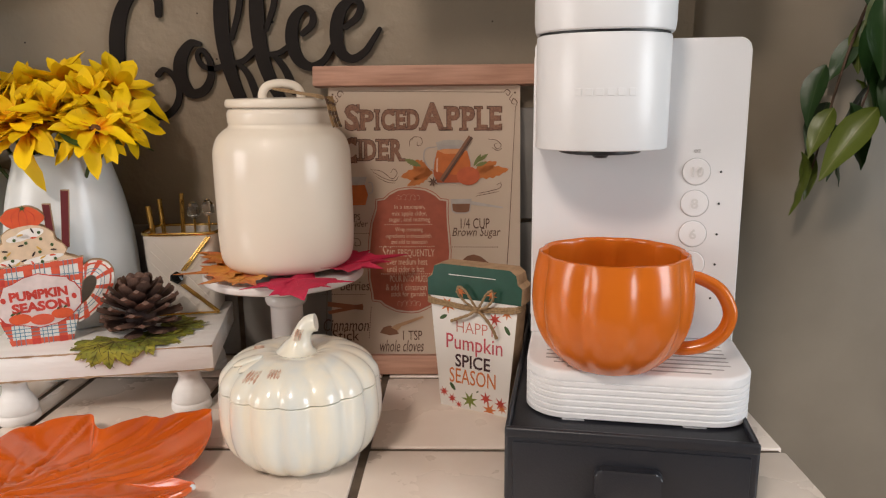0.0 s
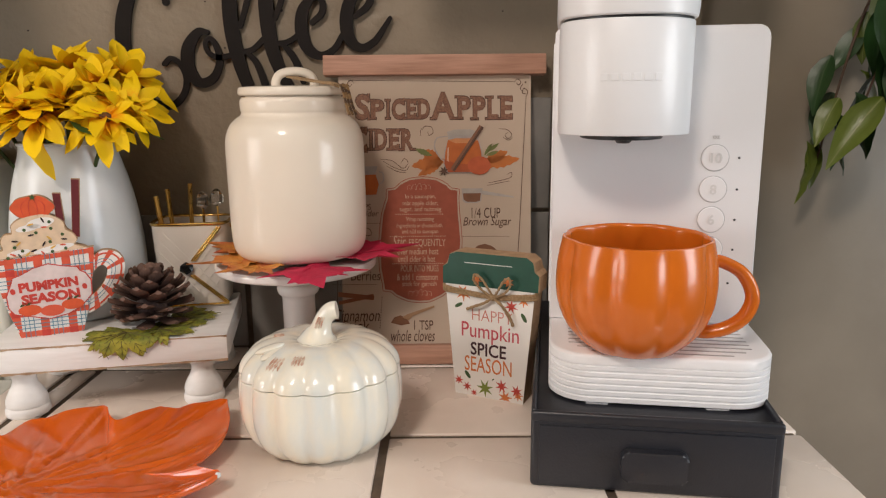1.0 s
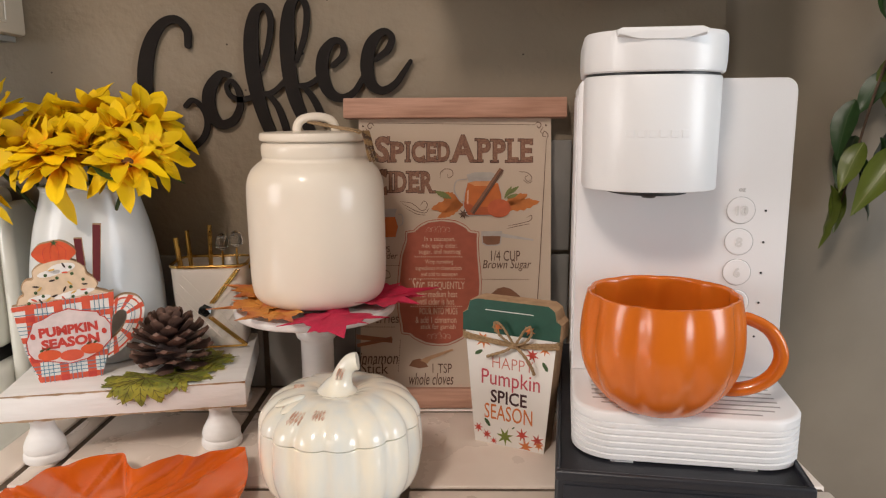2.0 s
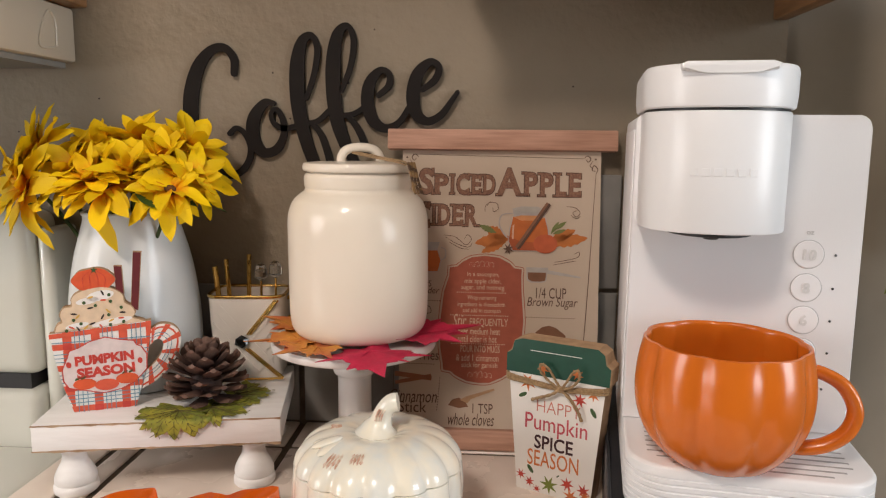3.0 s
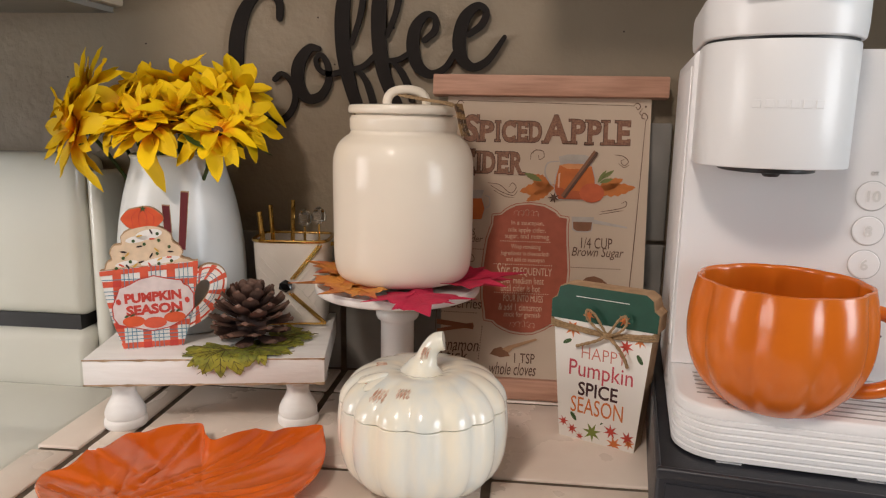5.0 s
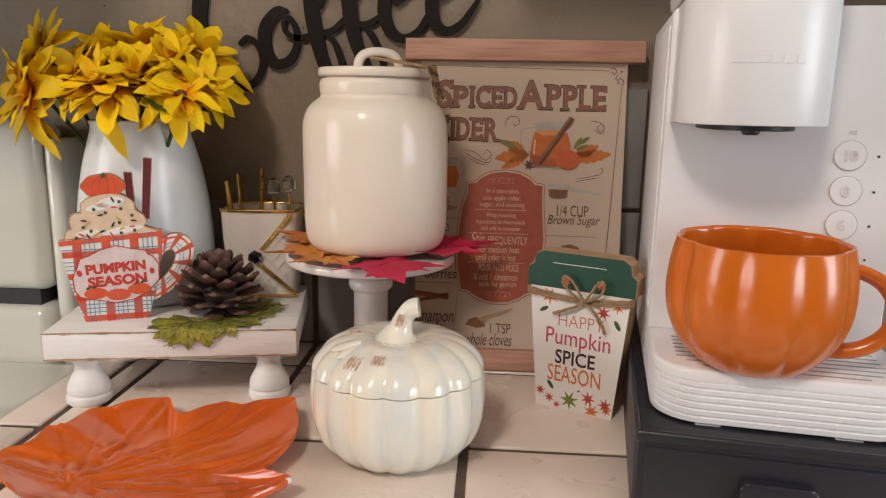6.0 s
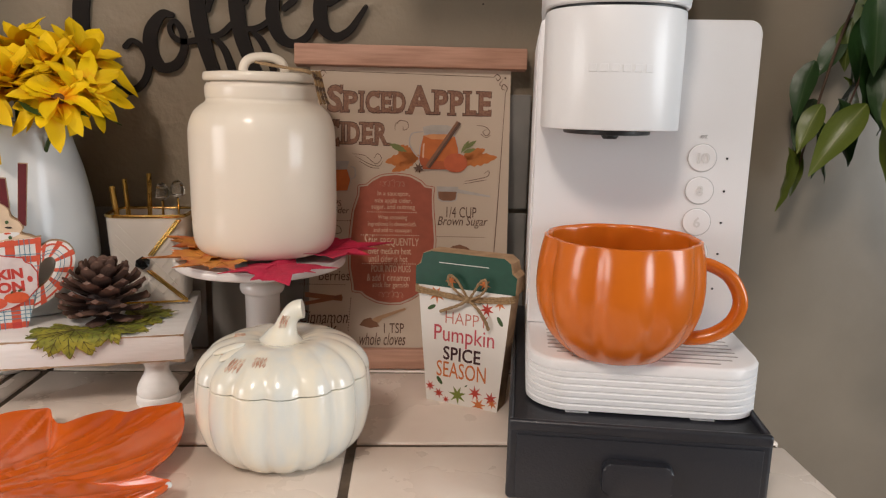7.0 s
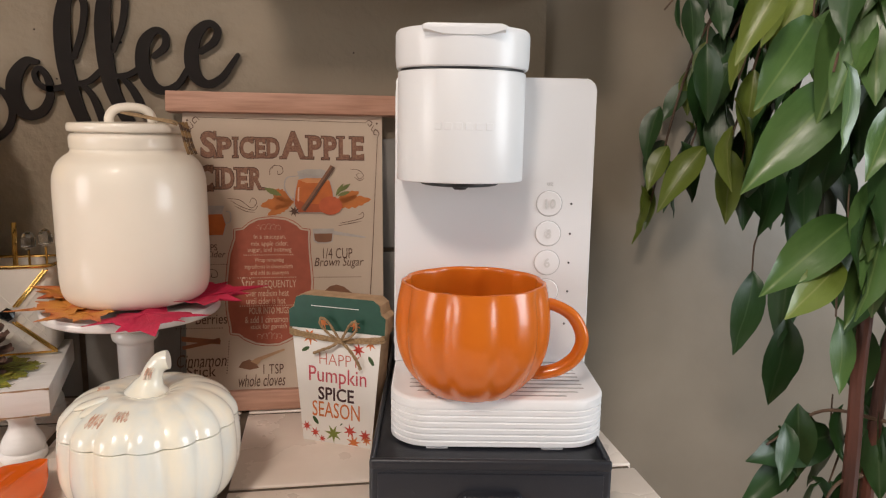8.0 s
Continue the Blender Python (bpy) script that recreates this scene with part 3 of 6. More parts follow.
bm = B()
lathe(bm, smooth_path([(0.001, 0.003), (0.026, 0.001), (0.034, 0.0), (0.044, 0.004), (0.055, 0.015), (0.0605, 0.030), (0.0614, 0.046), (0.0602, 0.0600), (0.0592, 0.0623), (0.052, 0.0620), (0.0, 0.0615)], 4), 128, lobes(16, 0.055))
part("bowl", bm, IVORY, dish, angle=60)
LID = [(0.0592, 0.0629), (0.0600, 0.0646), (0.0582, 0.0700), (0.0525, 0.0770), (0.0432, 0.0828), (0.0320, 0.0858), (0.0210, 0.0856), (0.0120, 0.0828)]
bm = B()
lathe(bm, smooth_path([(0.001, 0.0625), (0.050, 0.0626)] + LID + [(0.0010, 0.0810)], 4), 128, lobes(16, 0.062))
plid = part("lid", bm, IVORY, dish, "ivory ribbed lid with worn lustre", angle=60)
bm = B()
sp = smooth_path([(-0.001, 0, 0.0800, 0.0185), (0, 0, 0.0870, 0.0125), (0.0015, 0, 0.0920, 0.0085), (0.0030, 0, 0.0970, 0.0070), (0.0055, 0, 0.1018, 0.0066), (0.0095, 0, 0.1056, 0.0070), (0.0140, 0, 0.1066, 0.0068)], 5)
tube(bm, [p[:3] for p in sp], [p[3] for p in sp], 16)
part("stem", bm, IVORY, plid, angle=60)
# a small blossom in relief beside the stem
for k in range(5):
    a = radians(200 + (k - 2) * 30)
    bm = B()
    bmesh.ops.create_uvsphere(bm, u_segments=14, v_segments=8, radius=1)
    bmesh.ops.scale(bm, vec=(0.0115, 0.0048, 0.0022), verts=bm.verts)
    part("blossom_petal", bm, IVORY, plid, angle=60, at=pose(-0.022 + 0.011 * math.cos(a), -0.018 + 0.011 * math.sin(a), 0.0842 - 0.0016 * abs(k - 2), 0, 14, math.degrees(a)))

dish.scale = (1.055, 1.055, 1.045)

# ---- white riser on turned feet ----
RYAW = 10.7
riser = thing("display_riser", -0.3525, 0.5860, 0.0, RYAW, "white distressed wooden display riser on turned feet", "riser")
RW, RD = 0.102, 0.073
bm = B()
box(bm, -RW, RW, -RD, RD, 0.0435, 0.0670, 0.0010, 2)
part("top_board", bm, WHITE_PAINT, riser)
rng = random.Random(4)


def worn_edge(name, x0, y0, x1, y1, z):
    """A thin strip of bare wood with a ragged outline along an edge."""
    bm = B()
    L = math.hypot(x1 - x0, y1 - y0)
    m = int(L / 0.006)
    loops = []
    for k in range(m + 1):
        t = k / m
        w = 0.0006 + 0.0010 * rng.random() * (rng.random() > 0.35)
        x, y = x0 + (x1 - x0) * t, y0 + (y1 - y0) * t
        loops.append([(x - 0.0002, y - 0.00045, z - w), (x - 0.0002, y - 0.00045, z + w * 0.6), (x, y + 0.0008, z + 0.00035), (x, y + 0.0008, z - w)])
    rings(bm, loops)
    part(name, bm, WORN, riser, "bare worn edge", smooth=False)


worn_edge("worn_edge", -RW, -RD, RW, -RD, 0.0664)
worn_edge("worn_edge", -RW, -RD, RW, -RD, 0.0441)
bm = B()
lathe(bm, smooth_path([(0.0170, 0.0), (0.0182, 0.002), (0.0180, 0.0065), (0.0165, 0.0085), (0.0172, 0.0105), (0.0168, 0.0150), (0.0145, 0.0205), (0.0112, 0.0265), (0.0098, 0.0315), (0.0102, 0.0355), (0.0126, 0.0386), (0.0132, 0.0434)], 4), 40)
foot = part("foot", bm, WHITE_PAINT, riser, "white turned foot", at=pose(-0.076, -RD + 0.020, 0))
for sx, sy in ((1, -1), (-1, 1), (1, 1)):
    f2 = new("foot", foot.data)
    f2.parent, f2.matrix_local = riser, pose(sx * 0.076, sy * (RD - 0.020), 0)

# ---- white pitcher ----
pitcher = thing("pitcher", -0.4090, 0.6255, 0.0672, 0, "tall white glazed ceramic pitcher holding yellow flowers", "pitcher")


def spout(a, r, z):
    k = max(0.0, (z - 0.115) / 0.05)
    d = math.cos(a - radians(-40))
    return 1 + 0.10 * k * max(0, d) ** 6


bm = B()
lathe(bm, smooth_path([(0.056, 0.0), (0.0605, 0.002), (0.0622, 0.010), (0.0635, 0.035), (0.0630, 0.065), (0.0600, 0.095), (0.0545, 0.125), (0.0480, 0.148), (0.0448, 0.160), (0.0448, 0.1660), (0.0430, 0.1672), (0.0415, 0.160), (0.0450, 0.145),
                       (0.0515, 0.122), (0.057, 0.09), (0.060, 0.05), (0.056, 0.015), (0.002, 0.01)], 4), 72, spout)
part("body", bm, WHITE_CER, pitcher, angle=60)
bm = B()
pr = [(0.0442 * spout(a, 1, 0.166) * math.cos(a), 0.0442 * spout(a, 1, 0.166) * math.sin(a), 0.1662 + 0.003 * max(0, math.cos(a + 0.7)) ** 6) for a in (2 * math.pi * k / 64 for k in range(65))]
tube(bm, pr, 0.0020, 8)
part("rim", bm, WHITE_CER, pitcher, "rounded pitcher rim")

pitcher.scale = (0.97, 0.97, 1.0)

# ---- printed cup-shaped board ----
bx0, by0, bx1, by1 = -0.0325, 0.5560, 0.0280, 0.5265
BYAW = math.degrees(math.atan2(by1 - by0, bx1 - bx0))
board = thing("cup_board", (bx0 + bx1) / 2, (by0 + by1) / 2, 0.0, BYAW, "takeaway-cup-shaped wooden board with autumn lettering and a twine bow", "decoration")
BH = math.hypot(bx1 - bx0, by1 - by0) / 2
cup_outline = [(-BH, 0.0), (BH, 0.0), (BH + 0.0095, 0.1020), (-BH - 0.0095, 0.1020)]
lid_outline = [(-BH - 0.0130, 0.1022), (BH + 0.0130, 0.1022), (BH + 0.0138, 0.1165), (BH + 0.0095, 0.1195), (BH + 0.0080, 0.1275), (BH + 0.0020, 0.1315), (-BH + 0.001, 0.1315), (-BH - 0.0060, 0.1290), (-BH - 0.0080, 0.1205), (-BH - 0.0130, 0.1175)]
bm = B()
prism(bm, cup_outline, 0.0008, 0.022, 0.0006)
prism(bm, lid_outline, 0.0008, 0.022, 0.0006)
part("block", bm, KRAFT, board, "raw fibreboard block", smooth=False)
bm = B()
flat(bm, cup_outline, 0.0008, 0.0008)
part("printed_face", bm, CARD, board, smooth=False)
bm = B()
flat(bm, [(x * 0.985, z) for x, z in lid_outline], 0.0008, 0.0009)
part("lid_face", bm, ink("dark_green_ink", (0.012, 0.070, 0.045), 0.4), board, "dark green printed lid", smooth=False)

board.scale = (1, 1, 1.04)

# ---- mug-shaped printed sign ----
msign = thing("mug_sign", -0.4115, 0.5535, 0.0622, 17, "mug-shaped wooden sign in red gingham with whipped topping", "sign")
mug_outline = [(-0.0270, 0.0), (0.0270, 0.0), (0.0310, 0.012), (0.0362, 0.030), (0.0412, 0.055), (0.0440, 0.0785), (-0.0440, 0.0725), (-0.0412, 0.055), (-0.0362, 0.030), (-0.0310, 0.012)]
bm = B()
prism(bm, mug_outline, 0.0008, 0.010, 0.0006)
part("cup_block", bm, KRAFT, msign, "raw fibreboard block", smooth=False)
bm = B()
flat(bm, mug_outline, 0.0008, 0.0006)
part("cup_face", bm, CARD, msign, smooth=False)

# ---- leaf-shaped dish ----
ldish = thing("leaf_dish", -0.300, 0.415, 0.0, 0, "bright orange glazed leaf-shaped dish lying on the tiles", "dish")
OUT = [(0.067, 0.089), (0.040, 0.084), (0.029, 0.074), (0.019, 0.076), (0.007, 0.071), (-0.011, 0.053), (-0.022, 0.060), (-0.034, 0.079), (-0.043, 0.079), (-0.062, 0.069), (-0.074, 0.057), (-0.086, 0.052), (-0.090, 0.024), (-0.098, 0.017),
       (-0.099, -0.006), (-0.109, -0.016), (-0.104, -0.033), (-0.092, -0.047), (-0.075, -0.061), (-0.042, -0.080), (0.002, -0.086), (0.040, -0.080), (0.076, -0.062), (0.098, -0.037), (0.086, -0.027), (0.077, -0.022), (0.081, -0.005), (0.085, 0.019), (0.079, 0.053)]
ring = smooth_path(OUT + [OUT[0]], 5)[:-1]
VEINS = [(0.067, 0.089), (-0.036, 0.078), (-0.095, 0.020), (-0.104, -0.030), (-0.042, -0.080), (0.040, -0.080), (0.098, -0.037), (0.085, 0.019), (0.020, 0.076), (-0.074, 0.057)]
VBASE = (-0.052, -0.036)


def dish_height(x, y, t):
    """A shallow bowl with a raised wavy rim and ridges along the veins."""
    z = 0.0035 + 0.0135 * max(0.0, (t - 0.35) / 0.65) ** 2.0
    for vx, vy in VEINS:
        dx, dy = vx - VBASE[0], vy - VBASE[1]
        l = math.hypot(dx, dy)
        s = ((x - VBASE[0]) * dx + (y - VBASE[1]) * dy) / l
        d = abs((x - VBASE[0]) * dy - (y - VBASE[1]) * dx) / l
        if 0 < s < l:
            z -= 0.0017 * math.exp(-(d / 0.0016) ** 2)
            z += 0.0013 * math.exp(-((d - 0.004) / 0.0024) ** 2)
            z += 0.0002 * math.sin(s * 420 + d * 520) * math.exp(-(d / 0.014) ** 2) * (1 - t * 0.3)
    return z + 0.0010 * t * math.sin(9 * math.atan2(y, x))


bm = B()
STEPS = 30
loops = []
for k in range(1, STEPS + 1):
    t = k / STEPS
    loops.append([(x * t, y * t, dish_height(x * t, y * t, t)) for x, y in ring])
loops.append([(x * 1.008, y * 1.008, 0.0165) for x, y in ring])
for t in (0.98, 0.8, 0.6, 0.4):
    loops.append([(x * t, y * t, max(0.0004, 0.0135 * max(0.0, (t - 0.35) / 0.65) ** 2.0 - 0.001)) for x, y in ring])
rings(bm, loops)
part("dish_body", bm, ORANGE_DISH, ldish, angle=70)
bm = B()
bmesh.ops.create_icosphere(bm, subdivisions=2, radius=0.0022)
part("chipped_tip", bm, WHITE_CER, ldish, "bare white chip at the leaf tip", at=pose(0.0975, -0.0370, 0.0165))

# ---- print on the recipe sign ----
BROWN = ink("dark_brown_ink", (0.10, 0.045, 0.025))
RUST = ink("rust_red_ink", (0.36, 0.085, 0.045))
CREAMINK = ink("cream_ink", (0.66, 0.46, 0.33))
CIDER = ink("amber_cider_ink", (0.52, 0.13, 0.02))
LEAFO = ink("orange_leaf_ink", (0.50, 0.15, 0.025))
SAGE = ink("sage_green_ink", (0.16, 0.18, 0.05))
GREYINK = ink("soft_grey_ink", (0.42, 0.38, 0.35))
TITLE = material("speckled_title_ink", (0.30, 0.145, 0.085), (0.15, 0.065, 0.04), 900, 0.6)
SY = -0.0011


def fit_text(bm, s, x0, x1, z0, z1, y, depth=0.0003, shear=0.0, bold=0.0):
    """Letters stretched to fill a box."""
    tmp = bmesh.new()
    text_bm(tmp, s, 0.02, 0, 0, 0, depth, "LEFT", shear, 1.0, 1.0, bold)
    xs = [v.co.x for v in tmp.verts]
    zs = [v.co.z for v in tmp.verts]
    ax, az = (x1 - x0) / (max(xs) - min(xs)), (z1 - z0) / (max(zs) - min(zs))
    for v in tmp.verts:
        v.co = Vector((x0 + (v.co.x - min(xs)) * ax, y + v.co.y, z0 + (v.co.z - min(zs)) * az))
    me = bpy.data.meshes.new("tmp")
    tmp.to_mesh(me)
    tmp.free()
    bm.from_mesh(me)
    bpy.data.meshes.remove(me)
    return bm


def sx(px):
    return -0.0815 + (px - 812) * 0.000544


def sz(py):
    return 0.2535 - (py - 228) * 0.000559


def sbox(bm, s, a, b, c, d, **k):
    return fit_text(bm, s, sx(a), sx(b), sz(d), sz(c), SY, **k)


def line(bm, pts, width, y=SY, n=6, depth=0.0003):
    return stroke(bm, [(x, z, width * (0.6 if i in (0, len(pts) - 1) else 1)) for i, (x, z) in enumerate(pts)], y - depth, y, 1.0, n)


bm = B()
LETTERS = [("S", 812, 838, 180, 227), ("P", 841, 866, 190, 226), ("I", 871, 876, 190, 226), ("C", 881, 904, 189, 227), ("E", 909, 926, 190, 226), ("D", 930, 952, 190, 226), ("A", 955, 1000, 178, 227),
           ("P", 1005, 1029, 185, 227), ("P", 1034, 1057, 186, 228), ("L", 1062, 1081, 186, 228), ("E", 1086, 1107, 186, 228), ("C", 810, 832, 240, 286), ("I", 838, 843, 244, 282), ("D", 848, 870, 244, 282), ("E", 875, 893, 244, 282), ("R", 898, 921, 244, 283)]


def slab_letter(bm, ch, a, b, c, d, y, grow):
    """One western letter: the plain form with slab serifs at its stems."""
    fit_text(bm, ch, sx(a - grow), sx(b + grow), sz(d + grow), sz(c - grow), y, bold=0.0008 if ch != "I" else 0)
    feet = {"P": ((a, c), (a, d), (a + 5, d)), "I": ((a + 2, c), (a + 2, d)), "E": ((a, c), (a, d)), "D": ((a, c), (a, d)), "L": ((a, c), (a, d), (a + 5, c)), "A": ((a + 3, d), (b - 3, d)), "R": ((a, c), (a, d), (b - 1, d))}.get(ch, ())
    for px, py in feet:
        py = py + 1.5 if py == c else py - 1.5
        flat(bm, [(sx(px - 5 - grow), sz(py - 1.8 - grow)), (sx(px + 5 + grow), sz(py - 1.8 - grow)), (sx(px + 5 + grow), sz(py + 1.8 + grow)), (sx(px - 5 - grow), sz(py + 1.8 + grow))], y - 0.00002, 0.0003)
    if ch in "SCE":
        for py in (c + 5, d - 5):
            flat(bm, [(sx(b - 3 - grow), sz(py - 6)), (sx(b + 1 + grow), sz(py - 6)), (sx(b + 1 + grow), sz(py + 6)), (sx(b - 3 - grow), sz(py + 6))], y - 0.00004, 0.0003)


for one in LETTERS:
    slab_letter(bm, *one, SY, 1.1)
part("title_outline", bm, BROWN, sign, "dark outline of the title", smooth=False)
bm = B()
for one in LETTERS:
    slab_letter(bm, *one, SY - 0.0003, -0.4)
part("title", bm, TITLE, sign, "speckled brown western lettering", smooth=False)

bm = B()
for pts in ([(800, 155), (1112, 160)], [(1134, 187), (1118, 480), (1100, 660)], [(788, 175), (776, 420), (768, 648)], [(768, 650), (930, 655), (1098, 660)]):
    line(bm, [(sx(a), sz(b)) for a, b in pts], 0.0007)
for mx, c in ((1, 1124), (-1, 798)):
    line(bm, [(sx(c - mx * 12), sz(160)), (sx(c - mx * 6), sz(155)), (sx(c), sz(160)), (sx(c - mx * 4), sz(166)), (sx(c - mx * 8), sz(162))], 0.0008)
    line(bm, [(sx(c + mx * 10), sz(187)), (sx(c + mx * 13), sz(178)), (sx(c + mx * 6), sz(172)), (sx(c + mx * 3), sz(180)), (sx(c + mx * 9), sz(182))], 0.0008)
    prism(bm, ellipse(sx(c + mx * 9), sz(161), 0.001, 0.001, 10), SY - 0.0003, SY)
    line(bm, [(sx(c + mx * 4), sz(164)), (sx(c - mx * 1), sz(172)), (sx(c + mx * 2), sz(176))], 0.0007)
# wind-like flourishes
for pts in ([(858, 299), (880, 302), (900, 316), (910, 306), (903, 298), (897, 306)], [(863, 303), (885, 315), (905, 320), (912, 312)], [(870, 312), (890, 322), (906, 324)],
            [(938, 246), (942, 240), (955, 241), (958, 251), (950, 256), (948, 249)], [(934, 257), (935, 246), (944, 238)],
            [(1083, 245), (1098, 247), (1107, 256), (1100, 263), (1094, 256), (1100, 252)], [(1090, 260), (1100, 266), (1108, 262)],
            [(1063, 344), (1085, 340), (1105, 334), (1106, 325), (1098, 329)], [(1060, 349), (1085, 344), (1102, 341)],
            [(822, 425), (835, 428), (838, 438), (828, 440), (828, 433)]):
    line(bm, [(sx(a), sz(b)) for a, b in pts], 0.0006)
sbox(bm, "1/4 CUP", 1030, 1085, 390, 409)
sbox(bm, "Brown Sugar", 1014, 1106, 407, 428, shear=0.25)
sbox(bm, "2 CUPS", 797, 838, 381, 392)
sbox(bm, "Apple Cider", 776, 853, 393, 408, shear=0.25)
sbox(bm, "Berries", 798, 854, 506, 524, shear=0.05)
sbox(bm, "Cinnamon", 764, 852, 578, 601, shear=0.25)
sbox(bm, "Stick", 781, 833, 599, 619)
sbox(bm, "1 TSP", 918, 955, 600, 618)
sbox(bm, "whole cloves", 873, 958, 618, 640, shear=0.25)
for a, b, y in ((1014, 1104, 443), (818, 860, 417), (764, 852, 531)):
    for k in range(int((b - a) / 4.5)):
        prism(bm, ellipse(sx(a + k * 4.5), sz(y + 0.03 * k), 0.0006, 0.0006, 6), SY - 0.0003, SY)
for k in range(13):
    prism(bm, ellipse(sx(857 - k * 0.4), sz(556 + k * 4.8), 0.0006, 0.0006, 6), SY - 0.0003, SY)
part("brown_print", bm, BROWN, sign, "dark brown ingredient lettering", smooth=False)

# rust plaque with its cream text
pl = [(932, 335), (958, 338), (978, 348), (986, 356), (1000, 358), (1000, 372), (1002, 400), (1008, 450), (1006, 500), (1000, 528), (998, 543), (984, 545), (974, 552), (952, 562), (932, 563),
      (910, 560), (888, 550), (880, 543), (866, 541), (864, 528), (858, 500), (856, 450), (860, 400), (868, 372), (868, 357), (882, 355), (892, 346), (908, 338)]
pl = [(sx(a - (b - 450) * 0.035), sz(b)) for a, b in pl]
cxp, czp = sx(932), sz(449)
bm = B()
flat(bm, pl, SY, 0.0003)
part("plaque", bm, RUST, sign, "rust-red printed plaque", smooth=False)
bm = B()
edge = [(cxp + (x - cxp) * 1.05, czp + (z - czp) * 1.03, 0.0007) for x, z in pl]
stroke(bm, edge + [edge[0]], SY - 0.0002, SY, 1.0, 2)
part("plaque_border", bm, RUST, sign, smooth=False)
bm = B()
SY2 = SY
SY = SY - 0.0003
for s, a, b, c, d, sh in (("In a saucepan,", 904, 962, 364, 374, 0), ("mix apple cider,", 899, 966, 376, 387, 0), ("sugar, and nutmeg", 893, 972, 387, 398, 0),
                          ("Wrap remaining", 905, 958, 406, 416, 0), ("ingredients in cheesecloth", 887, 974, 418, 428, 0), ("and add to saucepan", 897, 966, 429, 439, 0),
                          ("Stir", 879, 904, 440, 463, 0.25), ("FREQUENTLY", 910, 980, 447, 463, 0), ("over medium heat", 888, 966, 464, 476, 0), ("until cider is hot", 889, 960, 478, 490, 0),
                          ("POUR INTO MUGS", 894, 966, 496, 508, 0), ("& add 1 cinnamon", 886, 964, 512, 524, 0), ("stick for garnish", 896, 962, 526, 538, 0)):
    sbox(bm, s, a, b, c, d, shear=sh)
for y, a, b in ((401, 886, 978), (442, 875, 986), (493, 878, 980)):
    for k in range(int((b - a) / 4)):
        prism(bm, ellipse(sx(a + k * 4), sz(y), 0.0006, 0.0006, 6), SY - 0.0003, SY)
for zc in (351, 549):
    for k in range(-2, 3):
        line(bm, [(sx(930 + k * 9 - 4), sz(zc + 4)), (sx(930 + k * 9 - 3), sz(zc - 3)), (sx(930 + k * 9 + 3), sz(zc - 3 - (2 - abs(k)) * 2)), (sx(930 + k * 9 + 4), sz(zc + 4)), (sx(930 + k * 9), sz(zc + 2))], 0.0004)
part("plaque_text", bm, CREAMINK, sign, "cream recipe lettering", smooth=False)
SY = SY2

# painted jug, leaves, apple and spices
def print_part(name, shapes, mat, lift=0.0, label=""):
    bm = B()
    for pts in shapes:
        flat(bm, [(sx(a), sz(b)) for a, b in pts], SY - lift, 0.0003)
    return part(name, bm, mat, sign, label, smooth=False)


def oak(cx, cy, l, w, turn):
    pts = []
    for k in range(24):
        u = k / 12 if k < 12 else (24 - k) / 12
        s = 1 if k < 12 else -1
        r = w * math.sin(math.pi * min(1, u * 0.95 + 0.03)) * (0.75 + 0.25 * (k % 2))
        x, y = l * (u - 0.5), s * r
        pts.append((cx + x * math.cos(turn) - y * math.sin(turn), cy + x * math.sin(turn) + y * math.cos(turn)))
    return pts


print_part("oak_leaves", [oak(950, 307, 68, 13, -0.15), oak(955, 294, 44, 12, 0.5), oak(1084, 305, 76, 13, -0.12), oak(1077, 296, 48, 11, -0.4), oak(952, 318, 52, 9, -0.45)], LEAFO)
print_part("green_leaves", [oak(940, 287, 34, 6, 0.4), oak(1062, 283, 26, 4, -1.0), oak(1072, 279, 26, 4, -0.6), oak(1070, 290, 24, 4, -0.3)], SAGE, 0.0003)
print_part("jug_glass", [[(984, 250), (1046, 252), (1043, 262), (1050, 285), (1052, 310), (1044, 326), (985, 326), (977, 310), (979, 285), (987, 262)]], GREYINK, 0.0004)
print_part("jug_cider", [[(986, 265), (1043, 266), (1049, 287), (1050, 310), (1043, 324), (986, 324), (979, 309), (981, 286)]], CIDER, 0.0007)
print_part("apple", [[(1028 + 22 * math.cos(a * 0.3927) + 17, 312 + 17 * math.sin(a * 0.3927)) for a in range(16)]], ink("red_apple_ink", (0.50, 0.10, 0.03)), 0.0010)
print_part("cider_shade", [[(979, 300), (1000, 308), (1030, 310), (1050, 300), (1050, 310), (1043, 324), (986, 324), (979, 309)]], ink("deep_cider_ink", (0.40, 0.085, 0.02)), 0.0009)
print_part("cider_surface", [[(986, 265), (1000, 262), (1030, 262), (1043, 266), (1030, 271), (1000, 271)]], ink("pale_cider_ink", (0.62, 0.26, 0.10)), 0.0009)
print_part("jug_rim", [[(984, 250), (1000, 246), (1030, 246), (1046, 252), (1030, 256), (1000, 255)]], ink("pale_glass_ink", (0.44, 0.40, 0.36)), 0.0007)
print_part("jug_gleam", [[(985, 280), (988, 278), (987, 305), (984, 303)]], ink("gleam_ink", (0.66, 0.42, 0.28)), 0.0011)
print_part("cinnamon_stick", [[(990, 318), (1046, 238), (1054, 243), (998, 323)]], ink("stick_brown_ink", (0.23, 0.10, 0.05)), 0.0013)
print_part("stick_shade", [[(994, 321), (1050, 240), (1054, 243), (998, 323)]], BROWN, 0.0015)
print_part("star_anise", [[(978 + (11 if k % 2 else 4) * math.cos(k * 0.4488), 322 + (11 if k % 2 else 4) * math.sin(k * 0.4488)) for k in range(14)]], BROWN, 0.0013)
